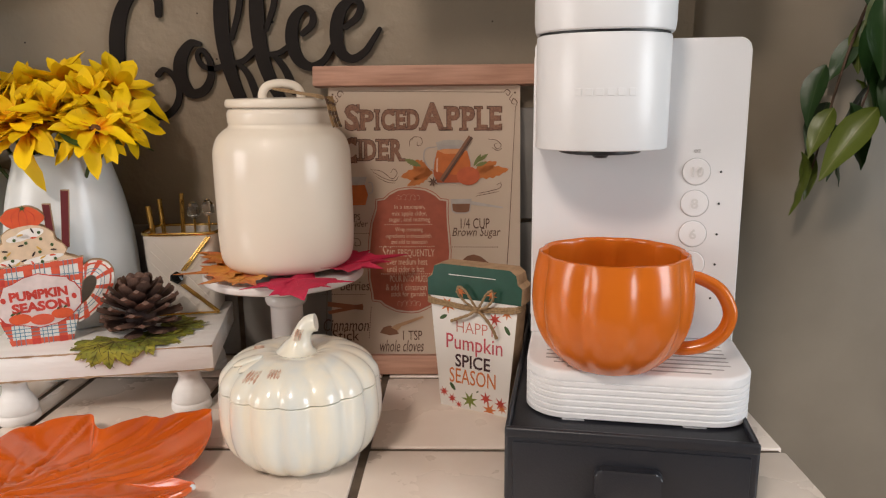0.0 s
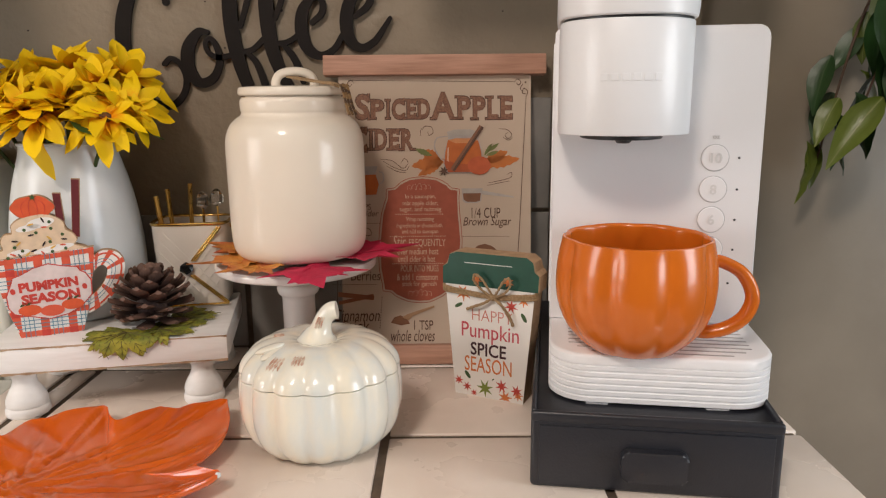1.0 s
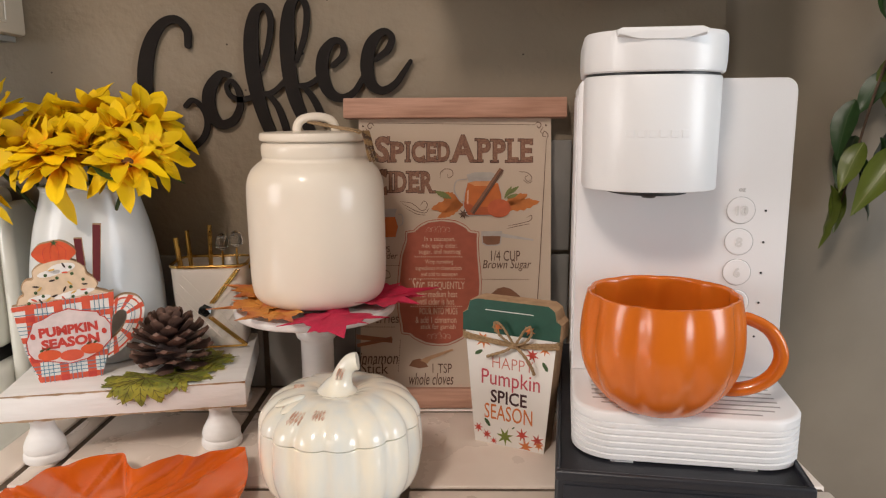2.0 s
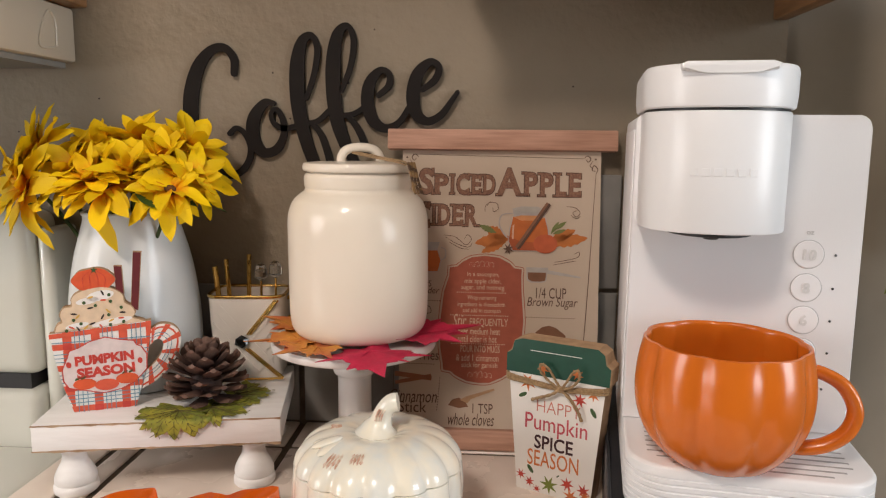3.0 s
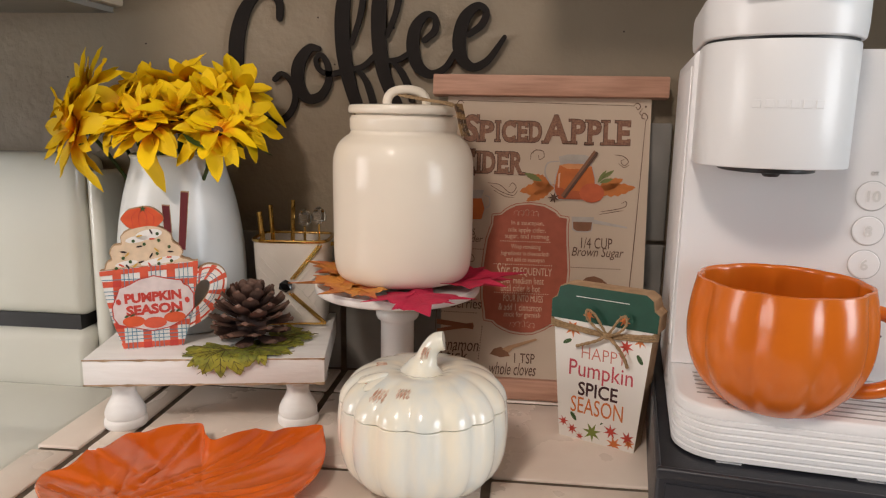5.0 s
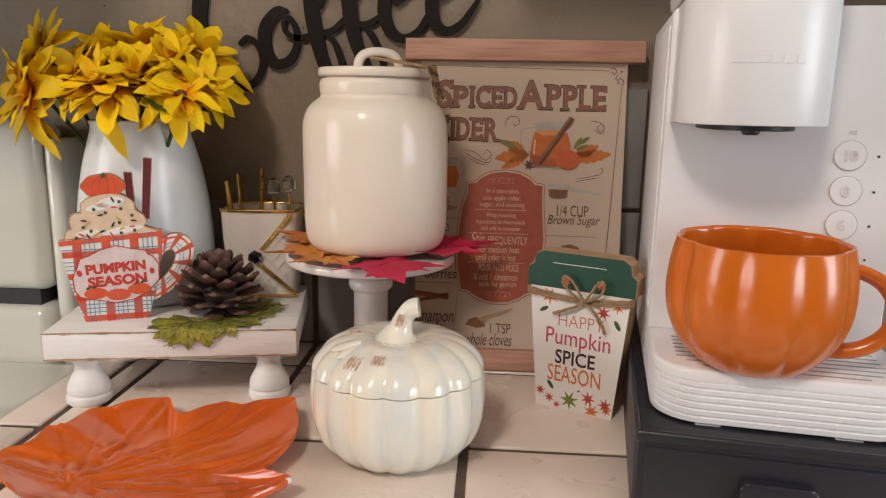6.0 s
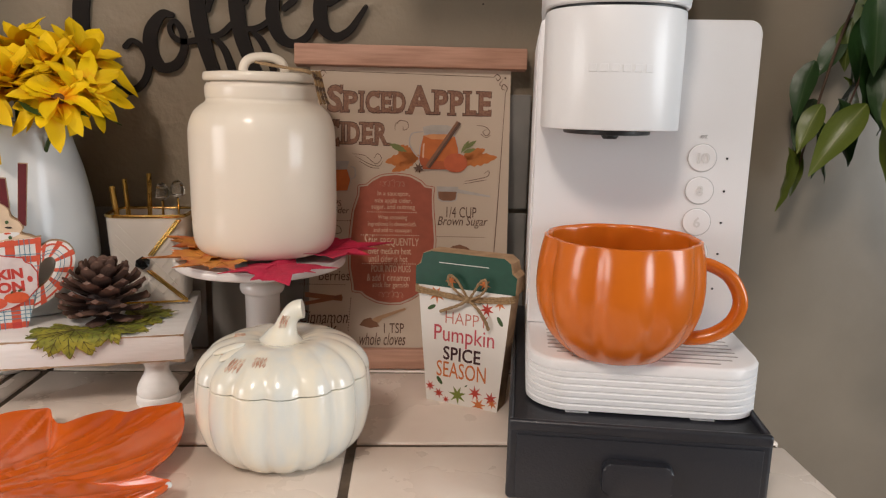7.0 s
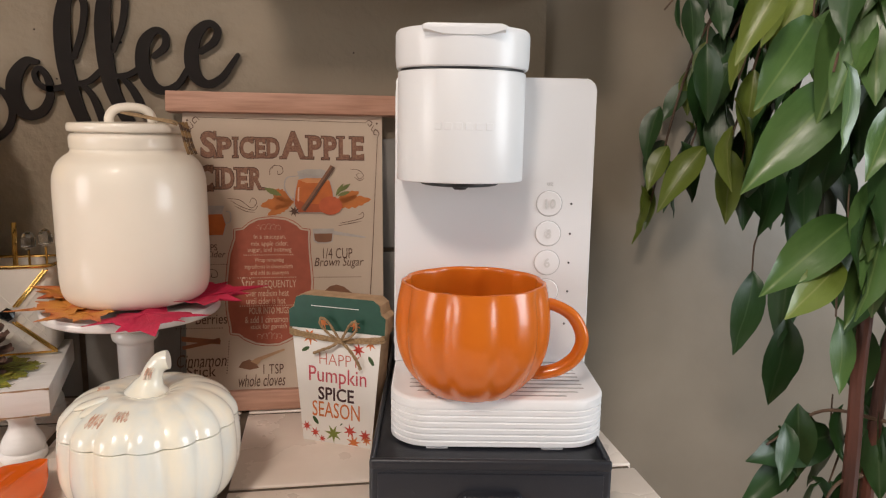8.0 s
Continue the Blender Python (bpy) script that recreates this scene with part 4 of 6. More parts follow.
for hpts in ([(985, 258), (965, 262), (961, 280), (972, 298), (982, 305)], [(855, 322), (862, 325), (862, 340), (850, 345)]):
    bm = B()
    line(bm, [(sx(a), sz(b)) for a, b in hpts], 0.0014, SY - 0.0004)
    part("jug_handle", bm, GREYINK, sign, smooth=False)
print_part("small_jug", [[(815, 312), (852, 312), (848, 325), (856, 345), (850, 365), (815, 366)]], GREYINK, 0.0003)
print_part("small_jug_cider", [[(815, 328), (848, 327), (854, 345), (849, 364), (815, 365)]], CIDER, 0.0006)
print_part("measuring_pan", [[(1011, 354), (1051, 354), (1048, 378), (1040, 381), (1020, 381), (1013, 377)], [(1050, 358), (1110, 369), (1110, 372), (1050, 365)]], GREYINK)
SPICE = ink("spice_brown_ink", (0.20, 0.085, 0.04))
for heap in ([(1014, 363), (1048, 363), (1046, 377), (1038, 379), (1022, 379), (1015, 375)], [(1030, 470), (1042, 460), (1055, 457), (1068, 461), (1085, 474), (1085, 500), (1030, 500)],
             [(873, 604), (880, 594), (893, 590), (905, 598), (910, 606), (893, 609)]):
    print_part("ground_spice", [heap], SPICE, 0.0003)
print_part("wooden_spoon", [[(895, 594), (905, 588), (956, 572), (958, 575), (915, 592), (908, 600)]], ink("spoon_wood_ink", (0.45, 0.26, 0.14)), 0.0006)
print_part("cinnamon_bundle", [[(773, 545), (842, 553), (841, 561), (773, 554)], [(773, 563), (840, 549), (842, 556), (775, 569)]], ink("cinnamon_ink", (0.30, 0.11, 0.05)), 0.0003)

# ---- print and twine on the cup board ----
inks = {"pink": ink("rose_ink", (0.58, 0.085, 0.11)), "coral": ink("coral_ink", (0.62, 0.20, 0.15)), "plum": ink("plum_black_ink", (0.05, 0.012, 0.015)), "orange": ink("orange_ink", (0.70, 0.20, 0.05)),
        "red": ink("leaf_red_ink", (0.55, 0.06, 0.04)), "green": ink("leaf_green_ink", (0.20, 0.24, 0.04)), "darkgreen": ink("deep_green_ink", (0.05, 0.10, 0.03))}
for s, c, x0, x1, z0, z1, bold in (("HAPPY", "coral", -0.0165, 0.0225, 0.0715, 0.0815, -0.0003), ("Pumpkin", "pink", -0.0270, 0.0290, 0.0510, 0.0690, 0.0),
                                   ("SPICE", "plum", -0.0180, 0.0170, 0.0390, 0.0510, 0.0003), ("SEASON", "orange", -0.0240, 0.0225, 0.0235, 0.0375, 0.0)):
    bm = B()
    fit_text(bm, s, x0, x1, z0, z1, 0.0, 0.0003, bold=bold)
    part("lettering", bm, inks[c], board, smooth=False)


def star_leaf(cx, cz, r, turn, n=7):
    return [(cx + (r if k % 2 == 0 else r * 0.36) * math.cos(turn + math.pi * k / n), cz + (r if k % 2 == 0 else r * 0.36) * math.sin(turn + math.pi * k / n)) for k in range(2 * n)]


for c, cx, cz, r, tn in (("green", -0.0035, 0.0090, 0.0085, 0.3), ("red", 0.0130, 0.0135, 0.0065, 0.8), ("orange", 0.0165, 0.0035, 0.0070, 0.1), ("red", 0.0275, 0.0110, 0.0062, 0.5), ("orange", 0.0290, 0.0070, 0.0050, 0.2),
                         ("red", -0.0215, 0.0080, 0.0048, 0.4), ("red", -0.0300, 0.0130, 0.0048, 0.2), ("red", -0.0145, 0.0030, 0.0036, 0.9), ("orange", -0.0255, 0.0955, 0.0085, 0.3), ("red", 0.0215, 0.0875, 0.0065, 0.6), ("orange", 0.0330, 0.0940, 0.0060, 0.2)):
    bm = B()
    pts = [(x, max(0.0006, min(0.1012, z))) for x, z in star_leaf(cx, cz, r, tn)]
    flat(bm, pts, 0.0, 0.0003)
    part("printed_leaf", bm, inks[c], board, smooth=False)
for c, cx, cz, l, tn in (("darkgreen", -0.0300, 0.0835, 0.0085, 0.5), ("darkgreen", 0.0335, 0.0790, 0.0090, -1.0), ("darkgreen", -0.0210, 0.0195, 0.0085, -0.9), ("green", -0.014, 0.0950, 0.0060, 0.6), ("darkgreen", 0.0045, 0.0185, 0.0030, 0.7)):
    bm = B()
    flat(bm, ellipse(cx, cz, l / 2, l / 5, 14, tn), 0.0, 0.0003)
    part("printed_leaf", bm, inks[c], board, smooth=False)
bm = B()
flat(bm, [(-0.024, 0.1225), (0.022, 0.1225), (0.022, 0.1230), (-0.024, 0.1230)], -0.0001, 0.0003)
part("lid_line", bm, CARD, board, "thin white line", smooth=False)
for cx in (-0.012, 0.0185):
    bm = B()
    flat(bm, star_leaf(cx, 0.1085, 0.0055, 0.6), -0.0001, 0.0003)
    part("printed_leaf", bm, inks["orange"], board, smooth=False)
TWINE = material("jute_twine", (0.42, 0.28, 0.15), (0.28, 0.18, 0.09), 500, 0.9, bump=0.8, bump_scale=900)


def twine(pts, r=0.0011, parent=board, name="twine"):
    bm = B()
    p = smooth_path(pts, 6)
    rs = [r * (1 + 0.18 * math.sin(k * 1.9)) for k in range(len(p))]
    tube(bm, p, rs, 7)
    return part(name, bm, TWINE, parent, "frayed jute twine")


for dz in (0.0, 0.0022, 0.0042):
    twine([(-0.0440, 0.012, 0.0965 + dz), (-0.0440, -0.0012, 0.0962 + dz), (-0.02, -0.0016, 0.0945 + dz * 0.7), (0.0055, -0.0022, 0.0935 + dz * 0.6), (0.025, -0.0016, 0.0945 + dz * 0.8), (0.0440, -0.0012, 0.0965 + dz), (0.0440, 0.012, 0.0965 + dz)])
twine([(0.0055, -0.003, 0.0945), (-0.004, -0.006, 0.1010), (-0.0115, -0.007, 0.1085), (-0.0110, -0.007, 0.1145), (-0.0050, -0.006, 0.1115), (0.002, -0.005, 0.1015), (0.0060, -0.004, 0.0950)])
twine([(0.0055, -0.003, 0.0945), (0.011, -0.006, 0.1020), (0.0165, -0.007, 0.1110), (0.0215, -0.007, 0.1140), (0.0225, -0.007, 0.1075), (0.016, -0.006, 0.0995), (0.0060, -0.004, 0.0950)])
twine([(0.0055, -0.004, 0.0950), (-0.002, -0.006, 0.0900), (-0.012, -0.005, 0.0855), (-0.0205, -0.003, 0.0815)], 0.0013)
twine([(0.0060, -0.004, 0.0950), (0.015, -0.006, 0.0890), (0.0215, -0.005, 0.0800), (0.0245, -0.003, 0.0715)], 0.0014)
bm = B()
bmesh.ops.create_icosphere(bm, subdivisions=2, radius=0.0028)
part("knot", bm, TWINE, board, at=pose(0.0055, -0.0042, 0.0948))

# ---- print on the mug sign ----
msign.matrix_world = pose(-0.3965, 0.5370, 0.0672, 0, 0, 24) @ Matrix.Diagonal((0.92, 1, 0.985, 1))
GING = ink("gingham_red_ink", (0.70, 0.105, 0.05))
GINGD = ink("gingham_deep_red_ink", (0.56, 0.05, 0.035))
BLUE = ink("thin_blue_ink", (0.10, 0.27, 0.37))
FY = 0.0002


def half_width(z):
    tbl = [(0.0, 0.0270), (0.012, 0.0310), (0.030, 0.0362), (0.055, 0.0412), (0.0785, 0.0440)]
    for (a, p), (b, q) in zip(tbl, tbl[1:]):
        if z <= b:
            return p + (q - p) * (z - a) / (b - a)
    return 0.044


def top_at(x):
    return 0.0755 + 0.003 * x / 0.044


def bottom_at(x):
    z = 0.0
    while z < 0.07 and half_width(z) < abs(x):
        z += 0.0005
    return z


def vband(bm, x0, x1, y, th):
    flat(bm, [(x0, bottom_at(x0)), (x1, bottom_at(x1)), (x1, top_at(x1)), (x0, top_at(x0))], y, th)


def hband(bm, z0, z1, y, th):
    flat(bm, [(-half_width(z0), z0), (half_width(z0), z0), (half_width(z1), z1), (-half_width(z1), z1)], y, th)


for x in (-0.0330, -0.0090, 0.0150, 0.0390):
    bm = B()
    vband(bm, x, min(0.0436, x + 0.0075), FY, 0.0002)
    part("gingham_band", bm, GING, msign, smooth=False)
for z in (0.0005, 0.0195, 0.0385, 0.0575):
    bm = B()
    hband(bm, z, z + 0.0052, FY - 0.0002, 0.0002)
    part("gingham_band", bm, GING, msign, smooth=False)
    for x in (-0.0330, -0.0090, 0.0150, 0.0390):
        if half_width(z) > max(abs(x), abs(x + 0.0075)):
            bm = B()
            flat(bm, [(x, z), (x + 0.0075, z), (x + 0.0075, z + 0.0052), (x, z + 0.0052)], FY - 0.0004, 0.0002)
            part("gingham_square", bm, GINGD, msign, smooth=False)
bm = B()
flat(bm, [(-0.0438, 0.0680), (0.0438, 0.0735), (0.0440, 0.0780), (-0.0440, 0.0722)], FY - 0.0004, 0.0002)
part("gingham_band", bm, GING, msign, smooth=False)
for x in (-0.0230, -0.0190, -0.0150, 0.0010, 0.0050, 0.0090, 0.0260, 0.0300, 0.0340):
    bm = B()
    vband(bm, x, x + 0.0006, FY - 0.0006, 0.0002)
    part("thin_line", bm, BLUE, msign, smooth=False)
for z in (0.0085, 0.0120, 0.0155, 0.0275, 0.0310, 0.0345, 0.0465, 0.0500, 0.0535, 0.0640):
    bm = B()
    hband(bm, z, z + 0.0006, FY - 0.0007, 0.0002)
    part("thin_line", bm, BLUE, msign, smooth=False)
lab = [(-0.0335, 0.0400), (-0.0330, 0.0300), (-0.0290, 0.0240), (-0.0240, 0.0225), (-0.0130, 0.0200), (0.0, 0.0170), (0.0150, 0.0195), (0.0260, 0.0245), (0.0310, 0.0290), (0.0370, 0.0350), (0.0375, 0.0480), (0.0330, 0.0550), (0.0290, 0.0570),
       (0.0270, 0.0605), (0.0150, 0.0625), (0.0030, 0.0655), (-0.0100, 0.0625), (-0.0190, 0.0580), (-0.0270, 0.0555), (-0.0285, 0.0510)]
bm = B()
flat(bm, [(x * 1.05, 0.041 + (z - 0.041) * 1.07) for x, z in lab], FY - 0.0009, 0.0002)
part("label_rim", bm, GINGD, msign, smooth=False)
bm = B()
flat(bm, [(x * 1.02, 0.041 + (z - 0.041) * 1.03) for x, z in lab], FY - 0.0011, 0.0002)
part("label_plate", bm, ink("pale_blush_ink", (0.72, 0.62, 0.60)), msign, "pale label on the cup", smooth=False)
bm = B()
fit_text(bm, "PUMPKIN", -0.0235, 0.0275, 0.0430, 0.0520, FY - 0.0013, 0.0003, bold=0.001)
fit_text(bm, "SEASON", -0.0230, 0.0275, 0.0315, 0.0410, FY - 0.0013, 0.0003, bold=0.001)
bmesh.ops.rotate(bm, verts=bm.verts, cent=(0, 0, 0.042), matrix=Matrix.Rotation(radians(-2.5), 3, "Y"))
for cx, cz in ((-0.0290, 0.0440), (0.0325, 0.0430)):
    flat(bm, ellipse(cx, cz, 0.0022, 0.0028, 14, 0.3), FY - 0.0013, 0.0003)
part("lettering", bm, GINGD, msign, "red serif lettering", smooth=False)
PUMP = ink("printed_pumpkin_ink", (0.70, 0.10, 0.03))
for cx, cz, r, mt in ((-0.0165, 0.0255, 0.0100, PUMP), (0.0205, 0.0275, 0.0100, PUMP), (0.0025, 0.0235, 0.0105, GING)):
    bm = B()
    flat(bm, ellipse(cx, cz, r, r * 0.50, 20), FY - 0.0014 - (0.0003 if mt is GING else 0), 0.0002)
    part("printed_pumpkin", bm, mt, msign, smooth=False)
for cx, cz in ((-0.0170, 0.0315), (0.0185, 0.0330), (-0.022, 0.0310), (0.0245, 0.0340)):
    bm = B()
    flat(bm, ellipse(cx, cz, 0.0030, 0.0011, 12, 0.5), FY - 0.0014, 0.0002)
    part("printed_leaf", bm, inks["darkgreen"], msign, smooth=False)
# topping, pumpkin, straws, ear-shaped handle
CREAMTOP = ink("whipped_cream_ink", (0.76, 0.58, 0.40))
top = smooth_path([(-0.0400, 0.0735), (-0.0375, 0.0800), (-0.0330, 0.0825), (-0.0345, 0.0890), (-0.0310, 0.0950), (-0.0240, 0.0960), (-0.0240, 0.1030), (-0.0180, 0.1080), (-0.008, 0.1110), (0.0040, 0.1120), (0.0140, 0.1090), (0.0205, 0.1040), (0.0220, 0.0970),
                   (0.0280, 0.0930), (0.0310, 0.0870), (0.0285, 0.0825), (0.0360, 0.0800), (0.0420, 0.0765)], 4)
bm = B()
prism(bm, [(x, max(z, 0.0726 + 0.06 * (x + 0.044))) for x, z in top], 0.0008, 0.0095, 0.0004)
part("topping_block", bm, KRAFT, msign, "raw fibreboard edge", smooth=False)
bm = B()
flat(bm, [(x * 0.97, max(z * 0.995, 0.0732 + 0.06 * (x + 0.044))) for x, z in top], 0.0008, 0.0006)
part("topping", bm, CREAMTOP, msign, "cream swirl topping with sprinkles", smooth=False)
bm = B()
for cx, cz, rx, rz in ((0.001, 0.1040, 0.012, 0.0045), (-0.010, 0.1000, 0.010, 0.003), (0.010, 0.0800, 0.018, 0.003), (-0.02, 0.0785, 0.010, 0.0025)):
    flat(bm, ellipse(cx, cz, rx, rz, 18, 0.15), 0.0001, 0.00015)
part("topping_highlight", bm, CARD, msign, smooth=False)
sp_inks = [ink("sprinkle_dark", (0.03, 0.015, 0.012)), inks["darkgreen"], GING, ink("sprinkle_yellow", (0.70, 0.42, 0.08))]
rs = random.Random(11)
spots = [(-0.022, 0.0890, 0), (-0.0225, 0.0835, 1), (-0.0165, 0.0800, 1), (-0.008, 0.0935, 0), (-0.0035, 0.0955, 1), (0.002, 0.0850, 0), (0.0075, 0.0865, 1), (0.0195, 0.0880, 0), (0.0185, 0.0925, 1), (0.0035, 0.1000, 2), (-0.0075, 0.1030, 3), (0.0070, 0.0900, 3), (0.0180, 0.0830, 2),
         (0.0200, 0.0795, 1), (0.0085, 0.0775, 1), (-0.0070, 0.0795, 0), (-0.0125, 0.0765, 3), (-0.0190, 0.0755, 0), (-0.0245, 0.0770, 2), (-0.0290, 0.0745, 1), (0.0005, 0.0765, 2), (-0.0190, 0.0865, 3), (0.0095, 0.0815, 3), (0.0095, 0.0985, 1), (0.0085, 0.1045, 1), (0.0030, 0.1065, 0), (-0.0130, 0.0985, 1)]
for cx, cz, k in spots:
    bm = B()
    if k == 1:
        flat(bm, ellipse(cx, cz, 0.0015, 0.0015, 12), -0.0001, 0.0003)
    else:
        flat(bm, ellipse(cx, cz, 0.0028, 0.0008, 12, rs.uniform(-1.2, 1.2)), -0.0001, 0.0003)
    part("sprinkle", bm, sp_inks[k], msign, smooth=False)
pk = [(-0.0040 + 0.0185 * math.cos(a) * (1 + 0.04 * math.cos(6 * a)), 0.1180 + 0.0105 * math.sin(a) * (1 + 0.05 * math.cos(5 * a))) for a in (2 * math.pi * k / 36 for k in range(36))]
bm = B()
prism(bm, pk, 0.0012, 0.0090, 0.0004)
part("pumpkin_block", bm, KRAFT, msign, smooth=False)
bm = B()
flat(bm, [(-0.004 + (x + 0.004) * 0.97, 0.118 + (z - 0.118) * 0.97) for x, z in pk], 0.0010, 0.0007)
part("pumpkin_face", bm, PUMP, msign, "red-orange pumpkin on the topping", smooth=False)
bm = B()
for dx in (-0.009, -0.003, 0.004, 0.010):
    line(bm, [(-0.004 + dx * 0.3, 0.1265), (-0.004 + dx, 0.120), (-0.004 + dx * 0.9, 0.1105)], 0.0004, 0.0003)
part("pumpkin_lines", bm, GINGD, msign, smooth=False)
bm = B()
flat(bm, star_leaf(-0.003, 0.1270, 0.0035, 0.2, 5), 0.0003, 0.0004)
part("pumpkin_stem", bm, inks["darkgreen"], msign, smooth=False)
MAROON = ink("maroon_paint", (0.13, 0.016, 0.02), 0.5)
for pts in ([(0.0265, 0.0905), (0.0330, 0.0880), (0.0385, 0.1410), (0.0310, 0.1415)], [(0.0145, 0.1080), (0.0215, 0.1040), (0.0205, 0.1290), (0.0135, 0.1295)]):
    bm = B()
    prism(bm, pts, 0.0022, 0.0090, 0.0004)
    part("straw", bm, KRAFT, msign, smooth=False)
    bm = B()
    cx, cz = sum(p[0] for p in pts) / 4, sum(p[1] for p in pts) / 4
    flat(bm, [(cx + (x - cx) * 0.9, cz + (z - cz) * 0.985) for x, z in pts], 0.0021, 0.0008)
    part("straw_face", bm, MAROON, msign, "maroon straw", smooth=False)
ho = smooth_path([(0.0425, 0.0700), (0.0520, 0.0745), (0.0640, 0.0720), (0.0705, 0.0620), (0.0680, 0.0480), (0.0600, 0.0350), (0.0470, 0.0230), (0.0335, 0.0160)], 5)
hi = smooth_path([(0.0425, 0.0560), (0.0465, 0.0600), (0.0515, 0.0605), (0.0542, 0.0560), (0.0525, 0.0490), (0.0490, 0.0430), (0.0440, 0.0375), (0.0375, 0.0330)], 5)
for nm, y0, y1, mt in (("handle_block", 0.0008, 0.0100, KRAFT), ("handle_face", 0.0001, 0.0008, CARD)):
    bm = B()
    rings(bm, [[(a[0], y0, a[1]), (b[0], y0, b[1]), (b[0], y1, b[1]), (a[0], y1, a[1])] for a, b in zip(ho, hi)])
    part(nm, bm, mt, msign, smooth=False)
for k in range(1, len(ho) - 4, 6):
    bm = B()
    for q in range(2):
        flat(bm, [ho[k + q], ho[k + q + 1], hi[k + q + 1], hi[k + q]], 0.0001, 0.0002)
    part("handle_band", bm, GING, msign, smooth=False)
bm = B()
stroke(bm, [(p[0] * 0.80 + q[0] * 0.20, p[1] * 0.80 + q[1] * 0.20, 0.0016) for p, q in zip(ho, hi)], -0.0002, 0.0, 1.0, 1)
part("handle_band", bm, GING, msign, smooth=False)
for off in (0.55, 0.75):
    bm = B()
    stroke(bm, [(a[0] * (1 - off) + b[0] * off, a[1] * (1 - off) + b[1] * off, 0.0005) for a, b in zip(ho, hi)], -0.0003, 0.0, 1.0, 1)
    part("thin_line", bm, BLUE, msign, smooth=False)

# ---- script word on the wall ----
word = thing("wall_word_sign", -0.3690, WALL_Y, 0.4225, 0, "black metal script word sign fixed to the wall", "sign")
U = 0.000257
STROKES = [
    [(190, -215, 26), (188, -155, 30), (150, -112, 32), (95, -125, 38), (45, -195, 52), (18, -310, 60), (22, -430, 54), (60, -545, 42), (120, -612, 34), (190, -630, 30), (240, -590, 26), (258, -525, 24), (238, -465, 22), (200, -435, 20), (174, -458, 22)],
    [(345, -335, 22), (310, -335, 34), (270, -395, 50), (268, -475, 50), (305, -535, 42), (358, -525, 36), (388, -470, 28), (385, -405, 24), (358, -360, 20), (337, -378, 18), (350, -418, 20), (392, -437, 24), (450, -425, 22)],
    [(476, -315, 20), (505, -215, 22), (515, -120, 24), (492, -68, 26), (455, -90, 40), (438, -180, 56), (440, -300, 58), (455, -400, 56), (478, -490, 50), (510, -575, 46), (545, -640, 36)],
    [(455, -420, 22), (520, -408, 22), (568, -365, 22)],
    [(497, -415, 16), (535, -460, 24), (562, -530, 28), (580, -600, 26)],
    [(612, -285, 20), (645, -190, 22), (655, -85, 24), (628, -32, 26), (592, -65, 42), (578, -170, 56), (583, -300, 58), (600, -410, 54), (632, -500, 48), (668, -570, 42)],
    [(590, -385, 20), (660, -380, 22), (712, -345, 20)],
    [(638, -385, 16), (675, -430, 26), (705, -490, 28), (720, -540, 24)],
    [(757, -305, 22), (795, -268, 26), (795, -220, 24), (760, -207, 28), (722, -255, 44), (715, -335, 50), (740, -408, 46), (790, -438, 34), (842, -412, 26), (876, -355, 22)],
    [(925, -283, 22), (972, -245, 28), (985, -195, 26), (950, -175, 30), (905, -222, 46), (890, -305, 52), (905, -378, 46), (950, -410, 34), (1000, -385, 28), (1035, -335, 22), (1060, -293, 16)],
]
bm = B()
for k, s in enumerate(STROKES):
    stroke(bm, [(x + 0.0327 * z, z, w) for x, z, w in s], (-0.0052 - 0.00012 * k) / U, (-0.0018 + 0.00005 * k) / U, 1.0, 6, 0.00007 / U)
bmesh.ops.scale(bm, vec=(U, U, U), verts=bm.verts)
for v in bm.verts:
    x, z = v.co.x, v.co.z
    v.co.x, v.co.z = -0.0033 + (x + 0.0057) * 1.0247 - 0.0057, -0.0215 + (z + 0.0244) * 0.969 + 0.0105 * (x - 0.07)
part("lettering", bm, BLACK_METAL, word, smooth=False)
for x, z in ((0.095, -0.105), (0.206, -0.062), (0.010, -0.105), (0.165, -0.06)):
    bm = B()
    lathe(bm, [(0.0016, 0.0), (0.0016, 0.0045)], 10)
    part("standoff", bm, BLACK_METAL, word, at=pose(x - 0.0327 * 0.1, 0, z, 90, 0, 0))

# nail holes in the wall
hole = material("nail_hole", (0.05, 0.035, 0.025), None, 50, 0.9)
for x, z in ((-0.285, 0.372), (-0.135, 0.3255), (-0.268, 0.326), (-0.56, 0.31), (-0.255, 0.395), (-0.47, 0.345), (-0.18, 0.415), (0.02, 0.36)):
    bm = B()
    lathe(bm, [(0.0009, 0.0), (0.0009, 0.0004)], 8)
    tagged(part("nail_hole", bm, hole, None, "tiny dark nail hole in the painted wall", at=pose(x, WALL_Y, z, 90, 0, 0)), "", "nail hole", "nail holes")

# ---- worn patches on the pumpkin lid, twine and tag on the canister ----
WORNP = material("worn_pinkish_patch", (0.50, 0.29, 0.20), (0.72, 0.62, 0.51), 160, 0.5, mix=(0.45, 0.6))


def on_lid(ang, r):
    """Height of the pumpkin lid at a radius (metres, before its scale)."""
    pr = LID[::-1]
    for (a, p), (b, q) in zip(pr, pr[1:]):
        if r <= b:
            return p + (q - p) * (r - a) / (b - a)
    return 0.0635


